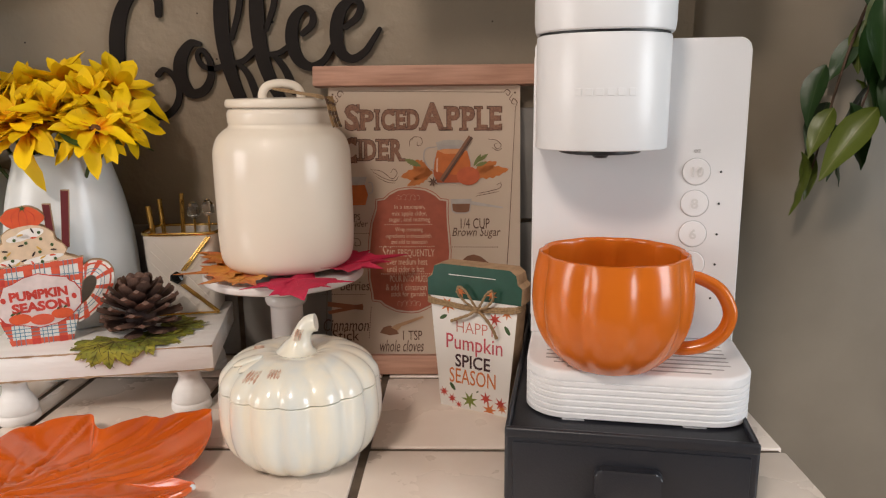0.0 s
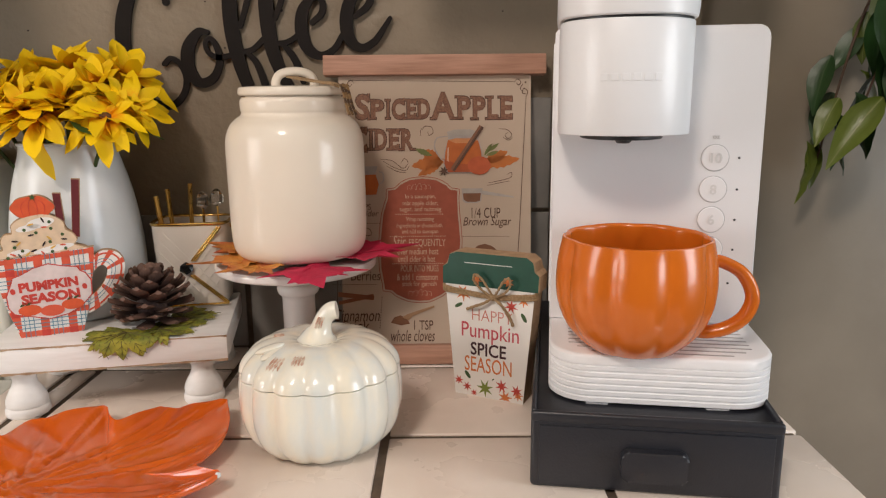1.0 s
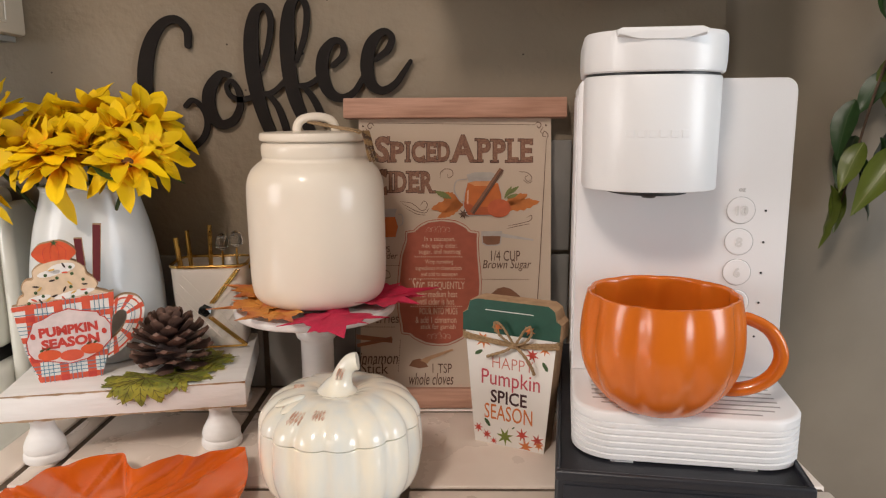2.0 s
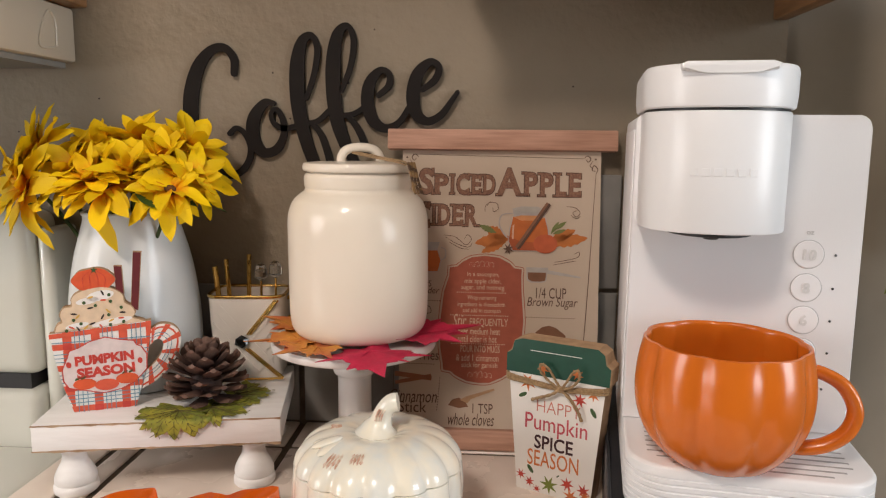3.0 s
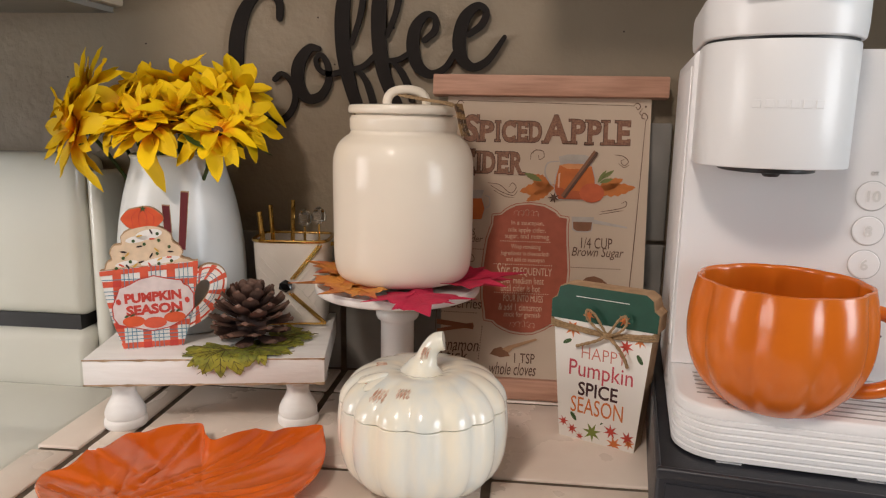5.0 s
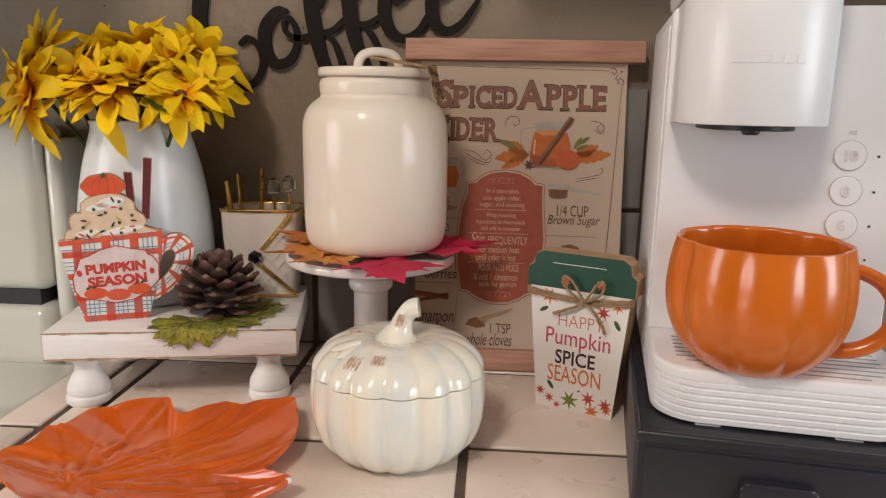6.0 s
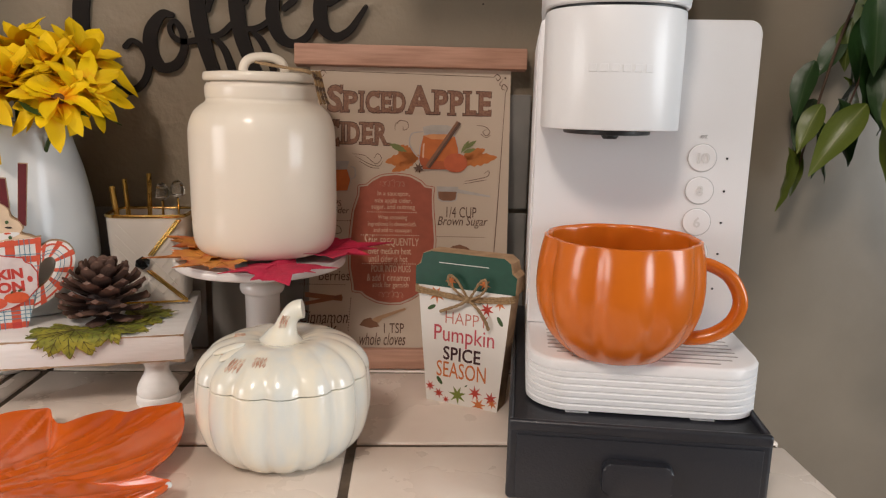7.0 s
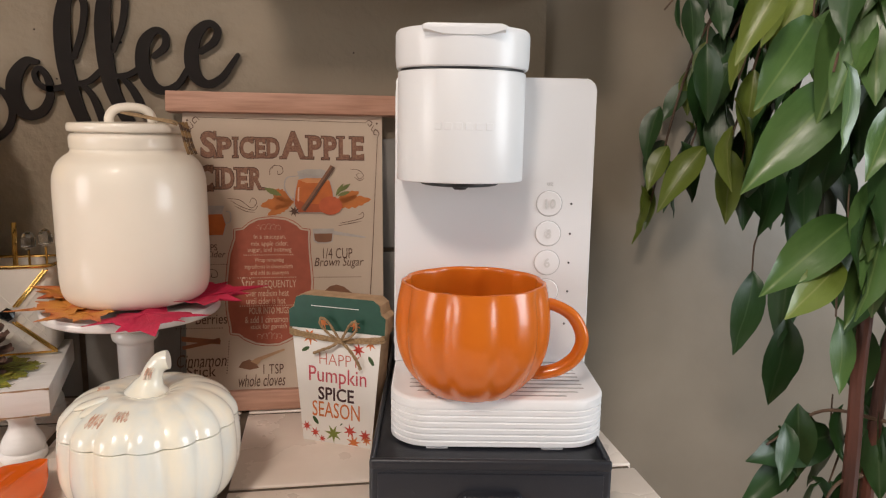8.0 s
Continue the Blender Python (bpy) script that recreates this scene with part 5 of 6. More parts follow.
def worn_patch(ang, r0, r1, wide):
    """A streaky rubbed patch that follows the lid."""
    bm = B()
    for k in range(4):
        a0 = ang + (k - 1.5) * wide / 4
        loops = []
        for i in range(7):
            r = r0 + (r1 - r0) * i / 6
            w = wide / 10 * (0.75 + 0.5 * math.sin(i * 2.3 + k * 1.7 + ang * 5) if 0 < i < 6 else 0.15)
            m = lobes(16, 0.062)
            pts = []
            for da, dz in ((-w, 0.0003), (w, 0.0003), (w, -0.001), (-w, -0.001)):
                a = a0 + da
                kk = m(a, r, 0)
                pts.append((r * kk * math.cos(a), r * kk * math.sin(a), on_lid(a, r) + dz + 0.0006))
            loops.append(pts)
        rings(bm, loops)
    part("worn_patch", bm, WORNP, plid, "rubbed pinkish patch")


for a, r0, r1, w in ((radians(-120), 0.0440, 0.0535, 0.20), (radians(-100), 0.0400, 0.0480, 0.20), (radians(-142), 0.0360, 0.0460, 0.22), (radians(176), 0.028, 0.036, 0.2)):
    worn_patch(a, r0, r1, w)
bm = B()
for k in range(3):
    tube(bm, smooth_path([(0.0005 - 0.0018 + k * 0.002, -0.0078, 0.0950), (0.0014 - 0.0018 + k * 0.002, -0.0069, 0.0990), (0.0034 - 0.0018 + k * 0.002, -0.0064, 0.1030)], 4), 0.0007, 6)
part("stem_wear", bm, WORNP, plid, "rubbed pinkish patch")

bm = B()
p = smooth_path([(-0.004, -0.008, 0.1715), (0.008, -0.012, 0.1690), (0.024, -0.022, 0.1665), (0.040, -0.034, 0.1640), (0.0475, -0.0325, 0.1615)], 6)
tube(bm, p, 0.0010, 7)
p = smooth_path([(-0.004, -0.006, 0.1720), (0.010, -0.008, 0.1700), (0.028, -0.018, 0.1668), (0.046, -0.028, 0.1640), (0.0500, -0.0290, 0.1580)], 6)
tube(bm, p, 0.0009, 7)
part("hanging_twine", bm, TWINE, jar, "jute twine round the lid handle")
TAG = material("striped_ribbon_tag", (0.26, 0.15, 0.06), (0.07, 0.035, 0.018), 90, 0.75, stretch=(1, 1, 2.5), mix=(0.45, 0.55))
bm = B()
for k in range(3):
    q = smooth_path([(0.0480 + k * 0.0022, -0.0335 + k * 0.0025, 0.1640), (0.0505 + k * 0.0022, -0.0340 + k * 0.0025, 0.1540), (0.0525 + k * 0.0024, -0.0345 + k * 0.0025, 0.1440), (0.0550 + k * 0.0026, -0.0345 + k * 0.0025, 0.1360)], 5)
    tube(bm, [(a + 0.0015, b, c) for a, b, c in q], 0.0015, 6, 0.6)
part("tassel", bm, TAG, jar, "brown striped tassel")

# ---- fabric leaves ----
LEAF_TIPS = [(90, 1.0), (62, 0.55), (52, 0.72), (40, 0.48), (20, 0.90), (6, 0.60), (-8, 0.62), (-24, 0.36), (-52, 0.52), (-72, 0.26), (-90, 0.20)]


def maple(size, wave, seed, curl=0.0, fill=0.18):
    """A pointed maple leaf that lies in x-y, its tip along +y, with folds."""
    r = random.Random(seed)
    right = []
    for i, (a, q) in enumerate(LEAF_TIPS):
        right.append((a, q))
        if i + 1 < len(LEAF_TIPS):
            b, q2 = LEAF_TIPS[i + 1]
            right.append(((a + b) / 2, min(q, q2) * (0.86 if i % 2 == 0 else 0.92)))
    right = [(a, q + (0.75 - q) * fill if q < 0.75 else q) for a, q in right]
    left = [(180 - a, q) for a, q in right[-2:0:-1]]
    out = right + left
    pts = [(size * q * math.cos(radians(a)), size * q * math.sin(radians(a))) for a, q in out]
    bm = B()
    n = 7
    ph = [r.uniform(0, 6.28) for _ in range(4)]

    def lift(x, y, t):
        a = math.atan2(y, x)
        return wave * t * (0.6 * math.sin(3 * a + ph[0]) + 0.4 * math.sin(5 * a + ph[1])) + curl * t * t * size + 0.02 * size * abs(math.sin(2.5 * (a - 1.57))) * t

    top = [[(x * k / n, y * k / n, lift(x, y, k / n) + 0.0004) for x, y in pts] for k in range(1, n + 1)]
    bot = [[(x * k / n, y * k / n, lift(x, y, k / n) - 0.0001) for x, y in pts] for k in range(n, 0, -1)]
    rings(bm, top + bot)
    return bm


CRIMSON = material("crimson_fabric_leaf", (0.54, 0.012, 0.06), (0.40, 0.009, 0.045), 60, 0.75, bump=0.4, bump_scale=300)
AMBER = material("amber_fabric_leaf", (0.62, 0.26, 0.04), (0.46, 0.08, 0.045), 28, 0.75, bump=0.4, bump_scale=300, mix=(0.42, 0.68))
MOSS = material("moss_green_fabric_leaf", (0.33, 0.30, 0.03), (0.15, 0.17, 0.018), 70, 0.7, bump=0.6, bump_scale=220, mix=(0.40, 0.60))
for nm, mt, x, y, z, turn, size, wave, seed, curl, rx, ry, lab in (
        ("fabric_leaf", CRIMSON, -0.160, 0.535, 0.1275, 200, 0.058, 0.0034, 1, -0.06, 0, 4, "crimson fabric maple leaf under the canister"),
        ("fabric_leaf", CRIMSON, -0.128, 0.590, 0.1275, 296, 0.070, 0.0030, 2, 0.06, 0, 0, "crimson fabric maple leaf under the canister"),
        ("fabric_leaf", AMBER, -0.228, 0.565, 0.1270, 105, 0.050, 0.0028, 3, 0.04, 0, 0, "amber and red fabric maple leaf under the canister"),
        ("fabric_leaf", AMBER, -0.208, 0.545, 0.1265, 140, 0.046, 0.0022, 5, 0.05, 0, 0, "amber and red fabric maple leaf under the canister"),
        ("fabric_leaf", AMBER, -0.238, 0.606, 0.1290, 78, 0.042, 0.0030, 7, 0.12, 0, 0, "amber and red fabric maple leaf under the canister")):
    lf = thing(nm, x, y, z, turn, lab, "leaf", "fabric leaves")
    part("blade", maple(size, wave, seed, curl, 0.25), mt, lf, angle=60)
    for a, q in ((90, 0.95), (20, 0.8), (160, 0.8), (52, 0.6), (128, 0.6)):
        bm = B()
        tube(bm, [(0, 0, 0.0006), (size * q * 0.5 * math.cos(radians(a)), size * q * 0.5 * math.sin(radians(a)), 0.0009 + curl * 0.25 * size * q * q)], 0.0004, 5)
        part("vein", bm, mt, lf)

# moss green leaves under the cone, one of them folded over the riser's front edge
VEIN = material("dark_olive_vein", (0.075, 0.060, 0.012), (0.11, 0.09, 0.02), 90, 0.8)
MOSS_TIPS = [(0, 0.98), (13, 0.74), (24, 0.90), (36, 0.62), (50, 0.94), (62, 0.80), (74, 0.88), (90, 0.55), (108, 0.70), (124, 0.50), (150, 0.30), (180, 0.16)]


def moss_leaf(x, y, heading, size, seed):
    """A broad lobed leaf lying on the riser; what passes the front edge bends down."""
    r = random.Random(seed)
    lf = thing("fabric_leaf", 0, 0, 0, 0, "moss green veined fabric leaf under the pine cone", "leaf", "fabric leaves")
    lf.matrix_world = riser.matrix_world @ pose(x, y, 0.0674)
    edge = -RD - 0.0015 - y
    ph = [r.uniform(0, 6.28) for _ in range(3)]

    def place(a, q, up):
        u, v = size * q * math.cos(a + radians(heading)), size * q * math.sin(a + radians(heading))
        z = 0.0014 + up + 0.0014 * q * math.sin(4 * a + ph[0]) + 0.0010 * math.sin(9 * a + ph[1]) * q
        over = edge - v
        if over > 0:
            return (u, edge - 0.0012 - 0.0010 * math.sin(over * 160) - up, z - over * 0.96 - 0.0004)
        return (u, v, z + 0.0005 * min(1.0, -over / 0.01))

    half = []
    for (a, p), (b, q) in zip(MOSS_TIPS, MOSS_TIPS[1:]):
        for k in range(4):
            t = k / 4
            half.append((a + (b - a) * t, p + (q - p) * t + 0.035 * (k % 2) * r.random()))
    out = half + [(180, 0.16)] + [(360 - a, p * r.uniform(0.93, 1.06)) for a, p in half[:0:-1]]
    n = 14
    loops = [[place(radians(a), p * k / n, 0.0004) for a, p in out] for k in range(1, n + 1)]
    loops += [[place(radians(a), p * k / n, 0.0) for a, p in out] for k in range(n, 0, -1)]
    bm = B()
    rings(bm, loops)
    part("blade", bm, MOSS, lf, angle=60)
    for a, q in ((0, 0.93), (24, 0.82), (-24, 0.82), (52, 0.85), (-52, 0.85), (76, 0.75), (-76, 0.75), (108, 0.55), (-108, 0.55)):
        bm = B()
        tube(bm, [place(radians(a), q * k / 10 + 0.01, 0.0004) for k in range(11)], [0.00055 * (1 - 0.06 * k) for k in range(11)], 5)
        for k in range(3, 10, 2):
            for s in (-1, 1):
                tube(bm, [place(radians(a + s * 14 * j / 3 * (1.2 - k / 12)), q * (k + j * 0.55) / 10, 0.0004) for j in range(4)], 0.00026, 4)
        part("vein", bm, VEIN, lf)


moss_leaf(0.014, -0.056, 246, 0.040, 4)
moss_leaf(0.040, -0.050, 340, 0.036, 6)
moss_leaf(0.056, -0.018, 8, 0.036, 9)

# ---- pine cone ----

cone = thing("pine_cone", -0.3155, 0.5640, 0.0690, 0, "dark brown open pine cone on a moss green leaf", "pine cone")
cone.scale = (0.90, 0.90, 0.84)
bm = B()
CONE = gradient_material("dark_brown_cone_scale", (0.046, 0.025, 0.021), (0.150, 0.086, 0.064), 0.032, 0.6, 4)
lathe(bm, [(0.004, 0.002), (0.014, 0.008), (0.016, 0.022), (0.010, 0.040), (0.003, 0.050)], 20)
part("core", bm, CONE, cone)
bm = B()
loops = []
for k in range(7):
    u = k / 6
    w = 0.0018 + 0.0062 * math.sin(math.pi * min(0.93, u * 0.70 + 0.10)) ** 1.2 * (0.5 + u * 0.6)
    th = 0.0005 + 0.0011 * u
    zc = 0.0035 * u * u
    if k == 6:
        w *= 0.55
    loops.append([(u * 0.022, -w, zc), (u * 0.022, 0, zc + th * 1.3), (u * 0.022, w, zc), (u * 0.022, 0, zc - th)])
rings(bm, loops)
scale_mesh = finish(bm, "scale", CONE, True, 40)
rc = random.Random(3)
N = 66
for k in range(N):
    u = k / (N - 1)
    a = k * 2.39996
    z = 0.006 + 0.046 * u
    r = 0.012 * math.sin(math.pi * (0.22 + 0.72 * u)) + 0.001
    tilt = -12 + 74 * u ** 1.25 + rc.uniform(-7, 7)
    s = (1.08 + 0.28 * math.sin(math.pi * (0.15 + 0.75 * u))) * (1 - 0.35 * u ** 3)
    o = new("scale", scale_mesh)
    o.parent = cone
    o.matrix_local = pose(r * math.cos(a), r * math.sin(a), z) @ pose(0, 0, 0, 0, -tilt, math.degrees(a)) @ Matrix.Diagonal((s, s, s, 1))

# ---- white and gold cup with utensils ----
GOLD = material("polished_gold", (0.70, 0.46, 0.15), (0.60, 0.38, 0.11), 30, 0.18, 1.0)
QUILT = material("white_quilted_porcelain", (0.80, 0.74, 0.67), (0.76, 0.70, 0.63), 12, 0.25, coat=0.3)
cup = thing("gold_trimmed_cup", -0.3010, 0.6480, 0.0672, 6, "white quilted porcelain cup with gold trim", "cup")


def cup_plan(w, d, n=40, power=5):
    out = []
    for k in range(n):
        a = 2 * math.pi * k / n
        c, s = math.cos(a), math.sin(a)
        out.append((w * math.copysign(abs(c) ** (2 / power), c), d * math.copysign(abs(s) ** (2 / power), s)))
    return out


bm = B()
loops = []
for w, d, z in ((0.028, 0.020, 0.0), (0.0325, 0.0245, 0.002), (0.0345, 0.0265, 0.03), (0.0365, 0.028, 0.06), (0.0375, 0.029, 0.0885), (0.0360, 0.0275, 0.0890), (0.0345, 0.026, 0.06), (0.03, 0.022, 0.01)):
    loops.append([(x, y, z) for x, y in cup_plan(w, d)])
rings(bm, loops)
part("cup_body", bm, QUILT, cup, angle=60)
bm = B()
for k in range(7):
    for sgn in (1, -1):
        x0 = -0.032 + k * 0.011
        pts = []
        for i in range(9):
            x, z = x0 + sgn * i * 0.008 * 0.9, 0.010 + i * 0.0088
            if abs(x) < 0.0325:
                pts.append((x, -0.0262 - 0.0028 * z / 0.09 + 0.0002, z))
        if len(pts) > 2:
            tube(bm, pts, 0.0006, 4)
part("quilting", bm, QUILT, cup, "fine quilted relief")
bm = B()
lp = cup_plan(0.0372, 0.0288, 48)
tube(bm, [(x, y, 0.0890) for x, y in lp + lp[:1]], 0.0018, 8)
part("rim", bm, GOLD, cup, "gold rim")
for a, b in (((0.030, 0.0860), (0.002, 0.0500)), ((0.000, 0.0350), (0.033, 0.0040)), ((-0.030, 0.0015), (0.033, 0.0030))):
    for off in (0, 0.0028):
        bm = B()
        tube(bm, [(a[0] + off, -0.0292 + 0.0015 * (1 - a[1] / 0.09), a[1]), (b[0] + off, -0.0292 + 0.0026 * (1 - b[1] / 0.09), b[1])], 0.0012, 6)
        part("gold_line", bm, GOLD, cup, "raised gold zigzag line")
bm = B()
bmesh.ops.create_icosphere(bm, subdivisions=1, radius=0.0070)
bmesh.ops.scale(bm, vec=(1.1, 0.5, 1), verts=bm.verts)
part("gem", bm, material("black_glass_gem", (0.01, 0.01, 0.01), None, 20, 0.08), cup, "black faceted gem", smooth=False, at=pose(-0.003, -0.0305, 0.0430))
bm = B()
tube(bm, smooth_path([(0.036, 0, 0.082), (0.045, -0.001, 0.083), (0.048, -0.002, 0.076), (0.046, -0.001, 0.066), (0.037, 0, 0.060)], 5), 0.0022, 8)
part("handle", bm, GOLD, cup, "gold loop handle")
for x, y, dx, h, w in ((-0.024, -0.004, -0.010, 0.112, 0.0030), (-0.020, 0.006, -0.006, 0.118, 0.0026), (-0.004, 0.002, 0.003, 0.124, 0.0026)):
    sp = thing("gold_stirrer", -0.3010 + x, 0.6480 + y, 0.0660, 6, "thin gold metal stirrer standing in the cup", "stirrer", "stirrers in the cup")
    bm = B()
    tube(bm, [(0, 0, 0.008), (dx * 0.5, 0, h * 0.55), (dx, 0, h)], [w * 0.7, w, w], 8, 0.45)
    part("shaft", bm, GOLD, sp)
GLASSM = material("clear_crystal", (0.95, 0.95, 0.95), (0.9, 0.9, 0.9), 10, 0.03, transmission=1.0)
for x, y, h in ((0.012, -0.002, 0.108), (0.025, 0.004, 0.110)):
    k = thing("crystal_pick", -0.3010 + x, 0.6480 + y, 0.0660, 30 * x, "clear faceted crystal knob on a metal pick in the cup", "pick", "picks in the cup")
    bm = B()
    lathe(bm, [(0.0012, 0.008), (0.0012, h - 0.008)], 8)
    part("pin", bm, GOLD, k)
    bm = B()
    lathe(bm, [(0.0015, h - 0.010), (0.0065, h - 0.006), (0.0070, h), (0.0045, h + 0.006), (0.001, h + 0.008)], 8)
    part("crystal", bm, GLASSM, k, "clear faceted crystal", smooth=False)

cup.scale = (1, 1, 0.96)

# ---- yellow flowers in the pitcher ----
def blade_mesh(name, length, width, fold, droop, mat, tip=1.0, base=0.15, seed=0, peak=0.85):
    """A pointed petal or leaf along +x with a folded midrib, thin but solid."""
    r = random.Random(seed)
    bm = B()
    loops = []
    n = 9
    for k in range(n + 1):
        u = k / n
        w = width / 2 * (base * (1 - u) + math.sin(math.pi * u ** peak) ** tip) if k < n else 0.0003
        x = length * u
        z = -droop * length * u * u + 0.06 * length * math.sin(u * 4 + r.uniform(0, 1))
        e = fold * w + 0.02 * length * math.sin(u * 9 + seed)
        t = 0.0002
        loops.append([(x, -w, z + e), (x, -w * 0.5, z + e * 0.38), (x, 0, z), (x, w * 0.5, z + e * 0.38), (x, w, z + e),
                      (x, w * 0.5, z + e * 0.38 - t), (x, 0, z - t * 2), (x, -w * 0.5, z + e * 0.38 - t)])
    rings(bm, loops)
    return finish(bm, name, mat, True, 50)


PETAL = gradient_material("yellow_fabric_petal", (0.82, 0.27, 0.002), (0.86, 0.56, 0.003), 0.036, 0.6, 3)
PETALS = [blade_mesh("petal", 0.040, 0.0160, 0.28, d, PETAL, 0.58, 0.30, k, 1.25) for k, d in enumerate((0.10, 0.35, -0.10, 0.55, 0.2, 0.0))]
CALYX = material("dark_green_calyx", (0.05, 0.085, 0.02), (0.03, 0.05, 0.012), 60, 0.7)
HEART = material("dark_flower_heart", (0.16, 0.06, 0.012), (0.06, 0.025, 0.008), 200, 0.8, bump=0.8, bump_scale=500)
rf = random.Random(21)


def flower(x, y, z, dx, dy, dz, size, opened):
    """A flower head that looks along a direction, its stem running into the pitcher."""
    f = thing("yellow_flower", x, y, z, 0, "yellow fabric sunflower with orange petal bases in the pitcher", "flower", "flowers in the pitcher")
    f.matrix_world = Matrix.Translation((x, y, z)) @ Vector((dx, dy, dz)).to_track_quat("Z", "Y").to_matrix().to_4x4()
    for layer, (count, lift, sc) in enumerate(((12, opened - 12, 1.05), (9, opened + 16, 0.88))):
        for k in range(count):
            o = new("petal", PETALS[rf.randrange(6)])
            o.parent = f
            a = 360 * (k + 0.5 * layer) / count + rf.uniform(-15, 15)
            s = size * sc * rf.uniform(0.78, 1.15)
            o.matrix_local = pose(0, 0, 0.002 * layer, 0, 0, a) @ pose(0.003, 0, 0, rf.uniform(-22, 22), -(lift + rf.uniform(-16, 14)), 0) @ Matrix.Diagonal((s, s, s, 1))
    bm = B()
    lathe(bm, [(0.001, -0.008), (0.004, -0.006), (0.0075, 0.0), (0.006, 0.002)], 14)
    part("calyx", bm, CALYX, f)
    bm = B()
    lathe(bm, [(0.0055, 0.001), (0.006, 0.004), (0.004, 0.0065), (0.001, 0.0072)], 16)
    part("heart", bm, HEART, f)
    goal = f.matrix_world.inverted() @ Vector((-0.414 + 0.25 * (x + 0.414), 0.6255 + 0.2 * (y - 0.6255), 0.17))
    bm = B()
    tube(bm, smooth_path([(0, 0, -0.004), (goal.x * 0.3, goal.y * 0.3, goal.z * 0.3 - 0.006), tuple(goal)], 5), 0.0018, 7)
    part("stem", bm, CALYX, f)
    return f


for args in ((-0.488, 0.622, 0.287, -0.78, -0.42, 0.42, 1.06, 36), (-0.489, 0.598, 0.257, -0.66, -0.72, 0.18, 1.12, 28), (-0.405, 0.576, 0.258, -0.10, -0.50, 0.86, 1.0, 10), (-0.386, 0.584, 0.268, 0.10, -0.45, 0.88, 0.92, 52),
             (-0.347, 0.576, 0.256, 0.22, -0.40, 0.88, 0.82, 8), (-0.340, 0.602, 0.265, 0.70, -0.40, 0.55, 0.95, 22), (-0.366, 0.606, 0.280, 0.15, -0.50, 0.85, 0.92, 42), (-0.408, 0.642, 0.297, 0.0, -0.25, 0.95, 0.92, 44),
             (-0.444, 0.596, 0.270, -0.35, -0.50, 0.78, 1.0, 30), (-0.352, 0.636, 0.291, 0.45, -0.25, 0.80, 0.95, 40), (-0.440, 0.637, 0.290, -0.25, -0.25, 0.90, 0.88, 46), (-0.352, 0.588, 0.256, 0.40, -0.60, 0.65, 0.88, 30),
             (-0.420, 0.582, 0.264, -0.15, -0.55, 0.82, 0.90, 40)):
    flower(*args)
GREENL = gradient_material("dark_green_flower_leaf", (0.03, 0.07, 0.012), (0.05, 0.10, 0.02), 0.04, 0.55, 3)
FLEAF = blade_mesh("leaf", 0.045, 0.020, 0.25, 0.2, GREENL, 0.8, 0.2, 4)
for x, y, z, rz, ry in ((-0.378, 0.585, 0.250, -50, -8), (-0.365, 0.590, 0.252, -20, -5), (-0.440, 0.610, 0.262, 200, -5), (-0.350, 0.598, 0.252, 10, 5), (-0.452, 0.612, 0.255, 230, 0)):
    sprig = thing("leaf_sprig", x, y, z, 0, "dark green fabric leaf among the yellow flowers", "leaf", "green leaves in the pitcher")
    o = new("leaf", FLEAF)
    o.parent, o.matrix_local = sprig, pose(0, 0, 0, 0, ry, rz)

# ---- fig tree beside the counter ----
# LEAF_A is for lit leaves, LEAF_B a copy with shade put into its colour
LEAF_A = gradient_material("green_silk_leaf", (0.050, 0.115, 0.026), (0.085, 0.165, 0.045), 0.07, 0.33, 2, (0.16, 0.24, 0.08))
LEAF_B = gradient_material("shaded_silk_leaf", (0.018, 0.055, 0.014), (0.028, 0.075, 0.02), 0.07, 0.40, 2, (0.055, 0.10, 0.04))
LEAF_C = gradient_material("olive_silk_leaf", (0.11, 0.155, 0.020), (0.15, 0.20, 0.035), 0.07, 0.38, 2, (0.24, 0.27, 0.09))
LM = {c: [blade_mesh("leaf", 0.070, 0.029, f, d, m, 0.95, 0.05, k) for k, (f, d) in enumerate(((0.30, 0.15), (0.18, 0.05), (0.40, 0.25)))] for c, m in (("a", LEAF_A), ("b", LEAF_B), ("c", LEAF_C))}
BARK = material("reddish_brown_bark", (0.16, 0.055, 0.035), (0.07, 0.03, 0.022), 30, 0.6, bump=0.4, bump_scale=80, stretch=(1, 1, 0.3))
TWIG = material("grey_brown_twig", (0.16, 0.10, 0.065), (0.09, 0.055, 0.035), 60, 0.75)
tree = thing("fig_tree", 0.47, 0.46, -0.9, 0, "artificial weeping fig tree with glossy green leaves beside the counter", "tree")
for pts, r in (([(0.475, 0.47, -0.9), (0.462, 0.462, -0.4), (0.458, 0.46, -0.03), (0.452, 0.458, 0.10), (0.470, 0.47, 0.35), (0.46, 0.47, 0.62)], 0.0085),
               ([(0.495, 0.475, -0.9), (0.492, 0.47, -0.3), (0.482, 0.466, 0.02), (0.500, 0.47, 0.18), (0.53, 0.46, 0.5)], 0.008)):
    bm = B()
    p = smooth_path(pts, 6)
    tube(bm, [(x - 0.47, y - 0.46, z + 0.9) for x, y, z in p], [r * (1 - 0.5 * k / len(p)) for k in range(len(p))], 10)
    part("trunk", bm, BARK, tree)
rt = random.Random(8)


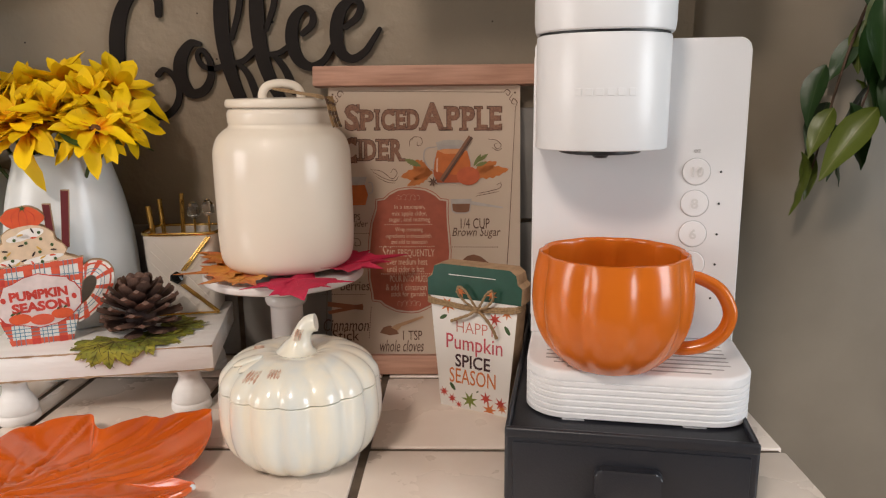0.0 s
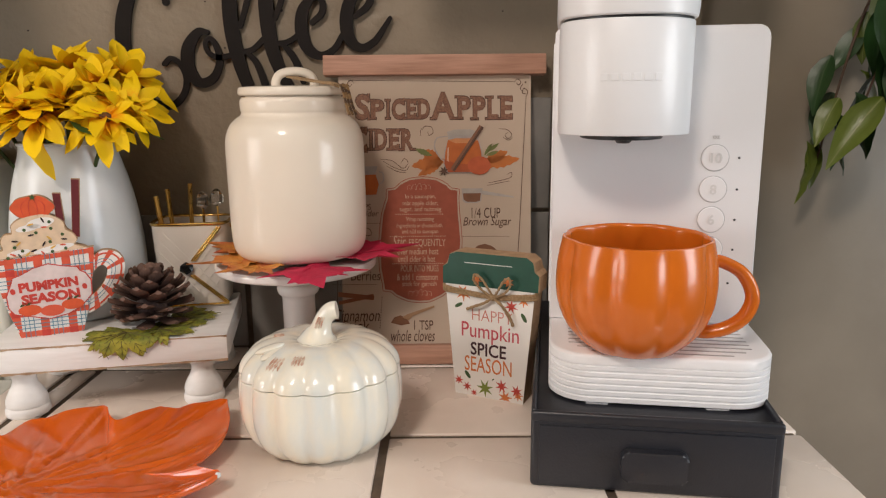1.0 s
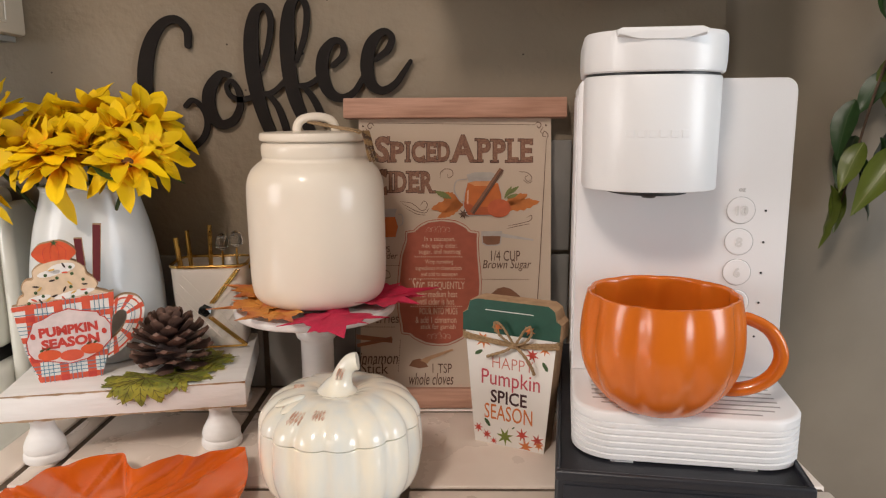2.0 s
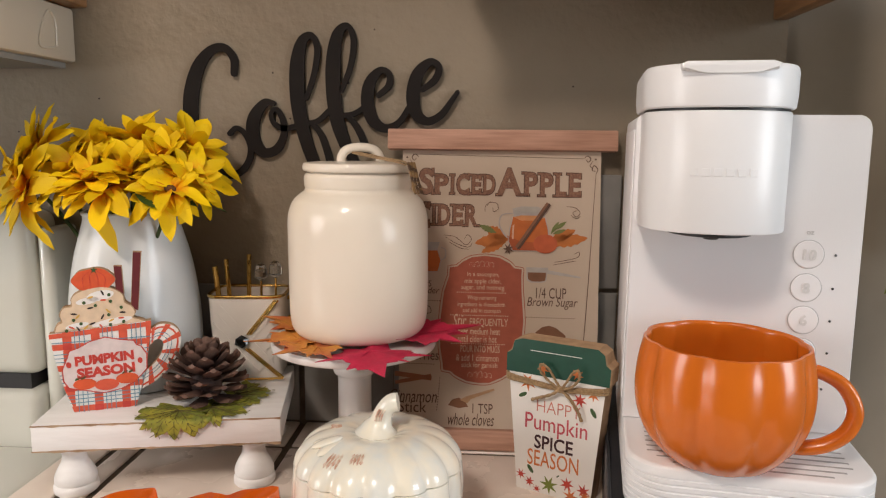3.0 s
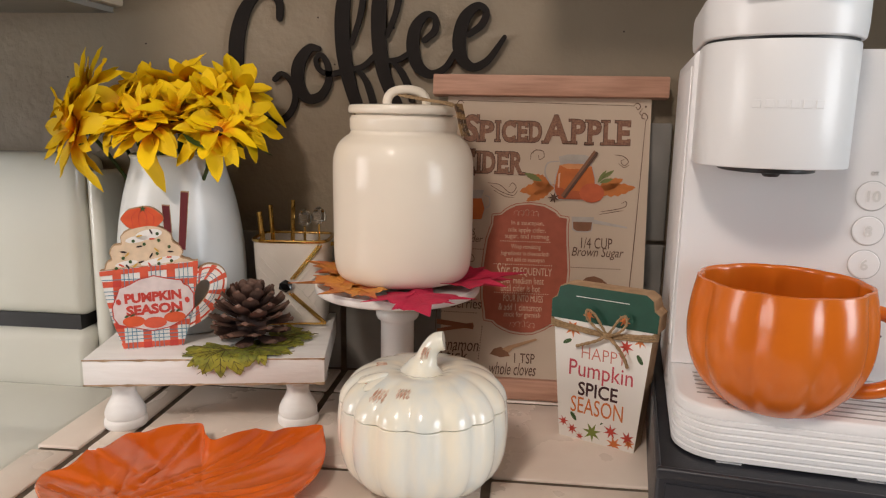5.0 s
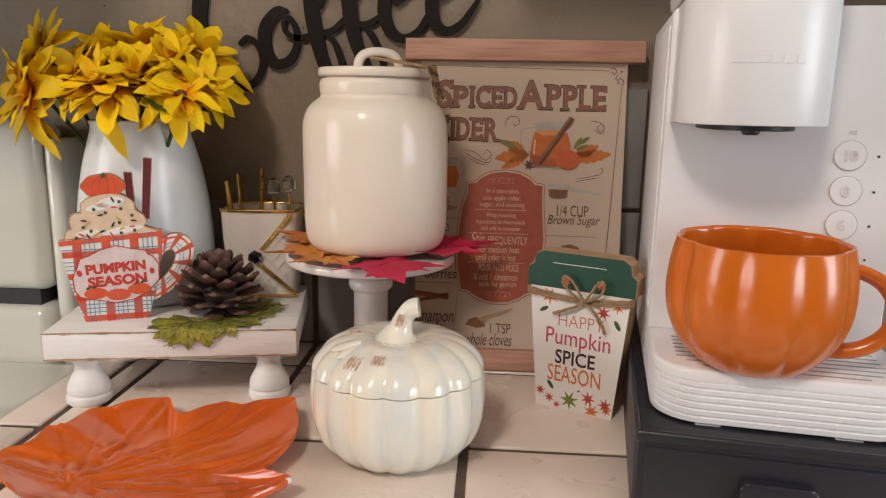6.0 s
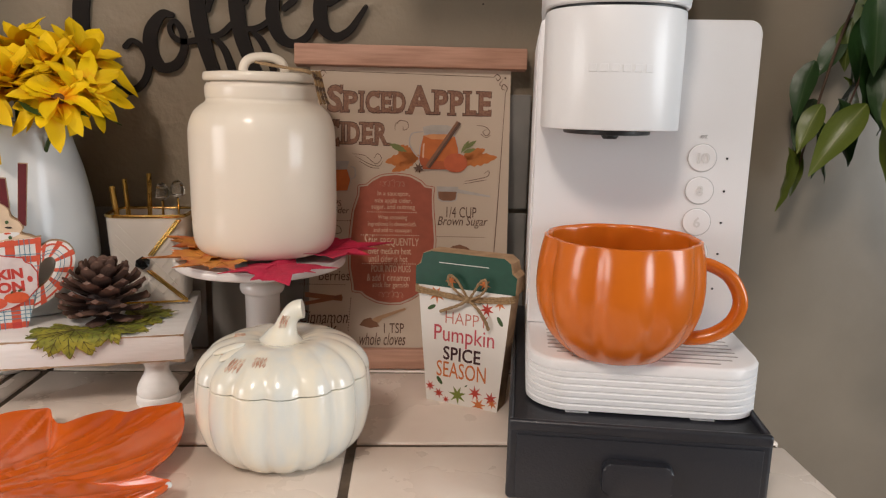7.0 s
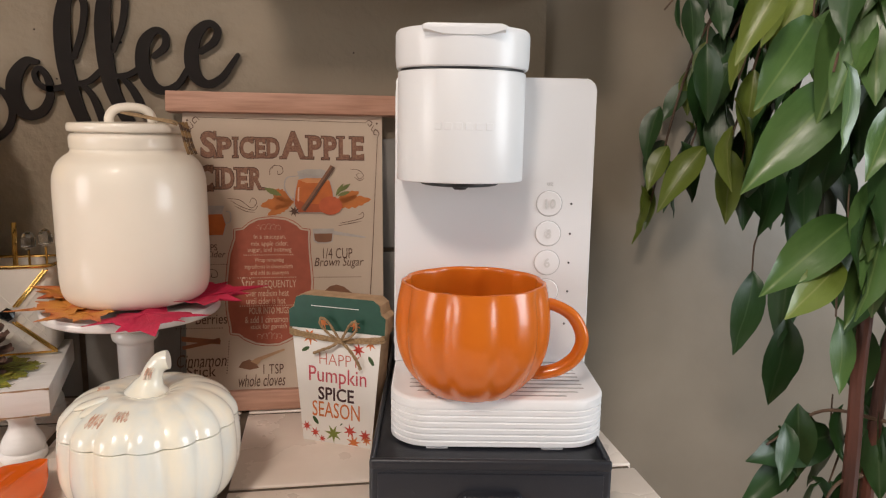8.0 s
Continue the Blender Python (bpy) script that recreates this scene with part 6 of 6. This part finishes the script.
def strand(a, b, n, kinds, size, sag=0.03, spread=0.022):
    """A drooping twig with leaves that hang from it."""
    a, b = Vector(a), Vector(b)
    mid = (a + b) / 2 + Vector((rt.uniform(-0.01, 0.01), rt.uniform(-0.01, 0.01), sag))
    p = [Vector(q) for q in smooth_path([tuple(a), tuple(mid), tuple(b)], 8)]
    bm = B()
    tube(bm, [(q.x - 0.47, q.y - 0.46, q.z + 0.9) for q in p], [0.0022 * (1 - 0.6 * k / len(p)) for k in range(len(p))], 6)
    part("twig", bm, TWIG, tree)
    for k in range(n):
        u = (k + 0.6) / n
        q = p[min(len(p) - 1, int(u * (len(p) - 1)))]
        side = 1 if k % 2 else -1
        o = new("leaf", LM[rt.choice(kinds)][rt.randrange(3)])
        o.parent = tree
        s = size * rt.uniform(0.8, 1.15)
        down = rt.uniform(48, 82)
        heading = rt.uniform(-150, -30) if rt.random() < 0.75 else rt.uniform(0, 360)
        heading += side * 35
        off = Vector((rt.uniform(-1, 1), rt.uniform(-1, 1), rt.uniform(-0.6, 0.4))) * spread
        o.matrix_local = Matrix.Translation((q.x - 0.47 + off.x, q.y - 0.46 + off.y, q.z + 0.9 + off.z)) @ pose(0, 0, 0, 0, 0, heading) @ pose(0, 0, 0, rt.uniform(-45, 45), down, 0) @ Matrix.Diagonal((s, s, s, 1))


for a, b, n, kinds, size, sag in (
        ((0.433, 0.66, 0.47), (0.342, 0.66, 0.205), 24, "bbc", 0.85, 0.02), ((0.445, 0.62, 0.46), (0.372, 0.64, 0.26), 16, "bb", 0.9, 0.02),
        ((0.425, 0.58, 0.44), (0.392, 0.60, 0.26), 12, "bbc", 1.0, 0.02), ((0.385, 0.62, 0.46), (0.325, 0.62, 0.405), 6, "b", 0.8, 0.01),
        
        ((0.400, 0.42, 0.45), (0.352, 0.40, 0.33), 8, "aab", 1.0, 0.01), 
        
        ((0.49, 0.46, 0.03), (0.385, 0.48, 0.005), 8, "b", 0.9, 0.02),
        ((0.52, 0.55, 0.44), (0.46, 0.56, 0.20), 22, "b", 1.1, 0.02), ((0.47, 0.50, 0.46), (0.41, 0.50, 0.22), 16, "abb", 1.05, 0.02),
        ((0.49, 0.42, 0.45), (0.43, 0.41, 0.20), 14, "aab", 1.1, 0.02), ((0.56, 0.45, 0.40), (0.50, 0.43, 0.05), 18, "ab", 1.1, 0.02), ((0.47, 0.46, -0.02), (0.42, 0.45, -0.06), 6, "b", 0.9, 0.01),
        ((0.60, 0.50, 0.50), (0.56, 0.48, 0.10), 16, "b", 1.1, 0.02), ((0.44, 0.47, 0.47), (0.385, 0.46, 0.30), 14, "abb", 1.0, 0.01), ((0.52, 0.57, 0.34), (0.43, 0.585, 0.25), 20, "b", 1.0, 0.02),
        ((0.475, 0.43, 0.36), (0.435, 0.44, 0.18), 15, "abb", 1.1, 0.01), ((0.46, 0.60, 0.47), (0.415, 0.61, 0.24), 16, "b", 1.0, 0.01), ((0.44, 0.40, 0.30), (0.41, 0.42, 0.22), 8, "abb", 1.1, 0.01), ((0.53, 0.50, 0.10), (0.47, 0.50, -0.05), 7, "bba", 1.0, 0.01), ((0.53, 0.47, 0.28), (0.455, 0.47, 0.12), 11, "ab", 1.0, 0.02), ((0.52, 0.52, 0.24), (0.44, 0.52, 0.16), 8, "bb", 1.0, 0.02), ((0.47, 0.63, 0.48), (0.40, 0.63, 0.28), 20, "b", 1.0, 0.01), ((0.50, 0.60, 0.48), (0.45, 0.60, 0.27), 20, "b", 1.1, 0.01)):
    strand(a, b, n, kinds, size, sag)


def hung_leaf(kind, stem_end, tip, k):
    """One large leaf that hangs from its stem end to its tip, turned to the light."""
    a, b = Vector(stem_end), Vector(tip)
    along = (b - a).normalized()
    face = Vector((0.25 * math.sin(k * 2.1) - 0.2, -0.8, 0.55))
    face = (face - along * face.dot(along)).normalized()
    across = face.cross(along)
    m = Matrix((along, across, face)).transposed().to_4x4()
    s = (b - a).length / 0.070
    o = new("leaf", LM[kind][k % 3])
    o.parent = tree
    o.matrix_local = Matrix.Translation((a.x - 0.47, a.y - 0.46, a.z + 0.9)) @ m @ Matrix.Diagonal((s, s * 0.92, s, 1))
    bm = B()
    back = a + Vector((0.022, 0.030, 0.028))
    tube(bm, [(q[0] - 0.47, q[1] - 0.46, q[2] + 0.9) for q in smooth_path([tuple(back), tuple((a + back) / 2 + Vector((-0.004, -0.004, 0.006))), tuple(a)], 4)], 0.0009, 5)
    part("twig", bm, TWIG, tree)


for k, leaf in enumerate((
    ("a", (0.393, 0.440, 0.324), (0.306, 0.420, 0.250)),
    ("a", (0.375, 0.460, 0.376), (0.316, 0.430, 0.307)),
    ("a", (0.385, 0.420, 0.393), (0.347, 0.400, 0.305)),
    ("a", (0.410, 0.440, 0.215), (0.326, 0.410, 0.171)),
    ("c", (0.398, 0.430, 0.184), (0.338, 0.400, 0.149)),
    ("c", (0.379, 0.620, 0.268), (0.323, 0.600, 0.217)),
    ("c", (0.392, 0.600, 0.270), (0.392, 0.580, 0.196)),
    ("b", (0.381, 0.520, 0.159), (0.361, 0.500, 0.084)),
    ("b", (0.362, 0.600, 0.370), (0.360, 0.580, 0.301)),
    ("a", (0.444, 0.440, 0.212), (0.409, 0.420, 0.132)),
    ("b", (0.466, 0.500, 0.001), (0.367, 0.470, -0.003)),
    ("b", (0.427, 0.500, -0.023), (0.366, 0.470, -0.043)),
    ("b", (0.434, 0.540, 0.109), (0.426, 0.530, 0.016)),
    ("a", (0.425, 0.460, 0.130), (0.426, 0.440, 0.066)),
    ("c", (0.334, 0.440, 0.398), (0.289, 0.420, 0.349)),
    ("a", (0.401, 0.400, 0.306), (0.377, 0.380, 0.257)))):
    hung_leaf(*leaf, k)
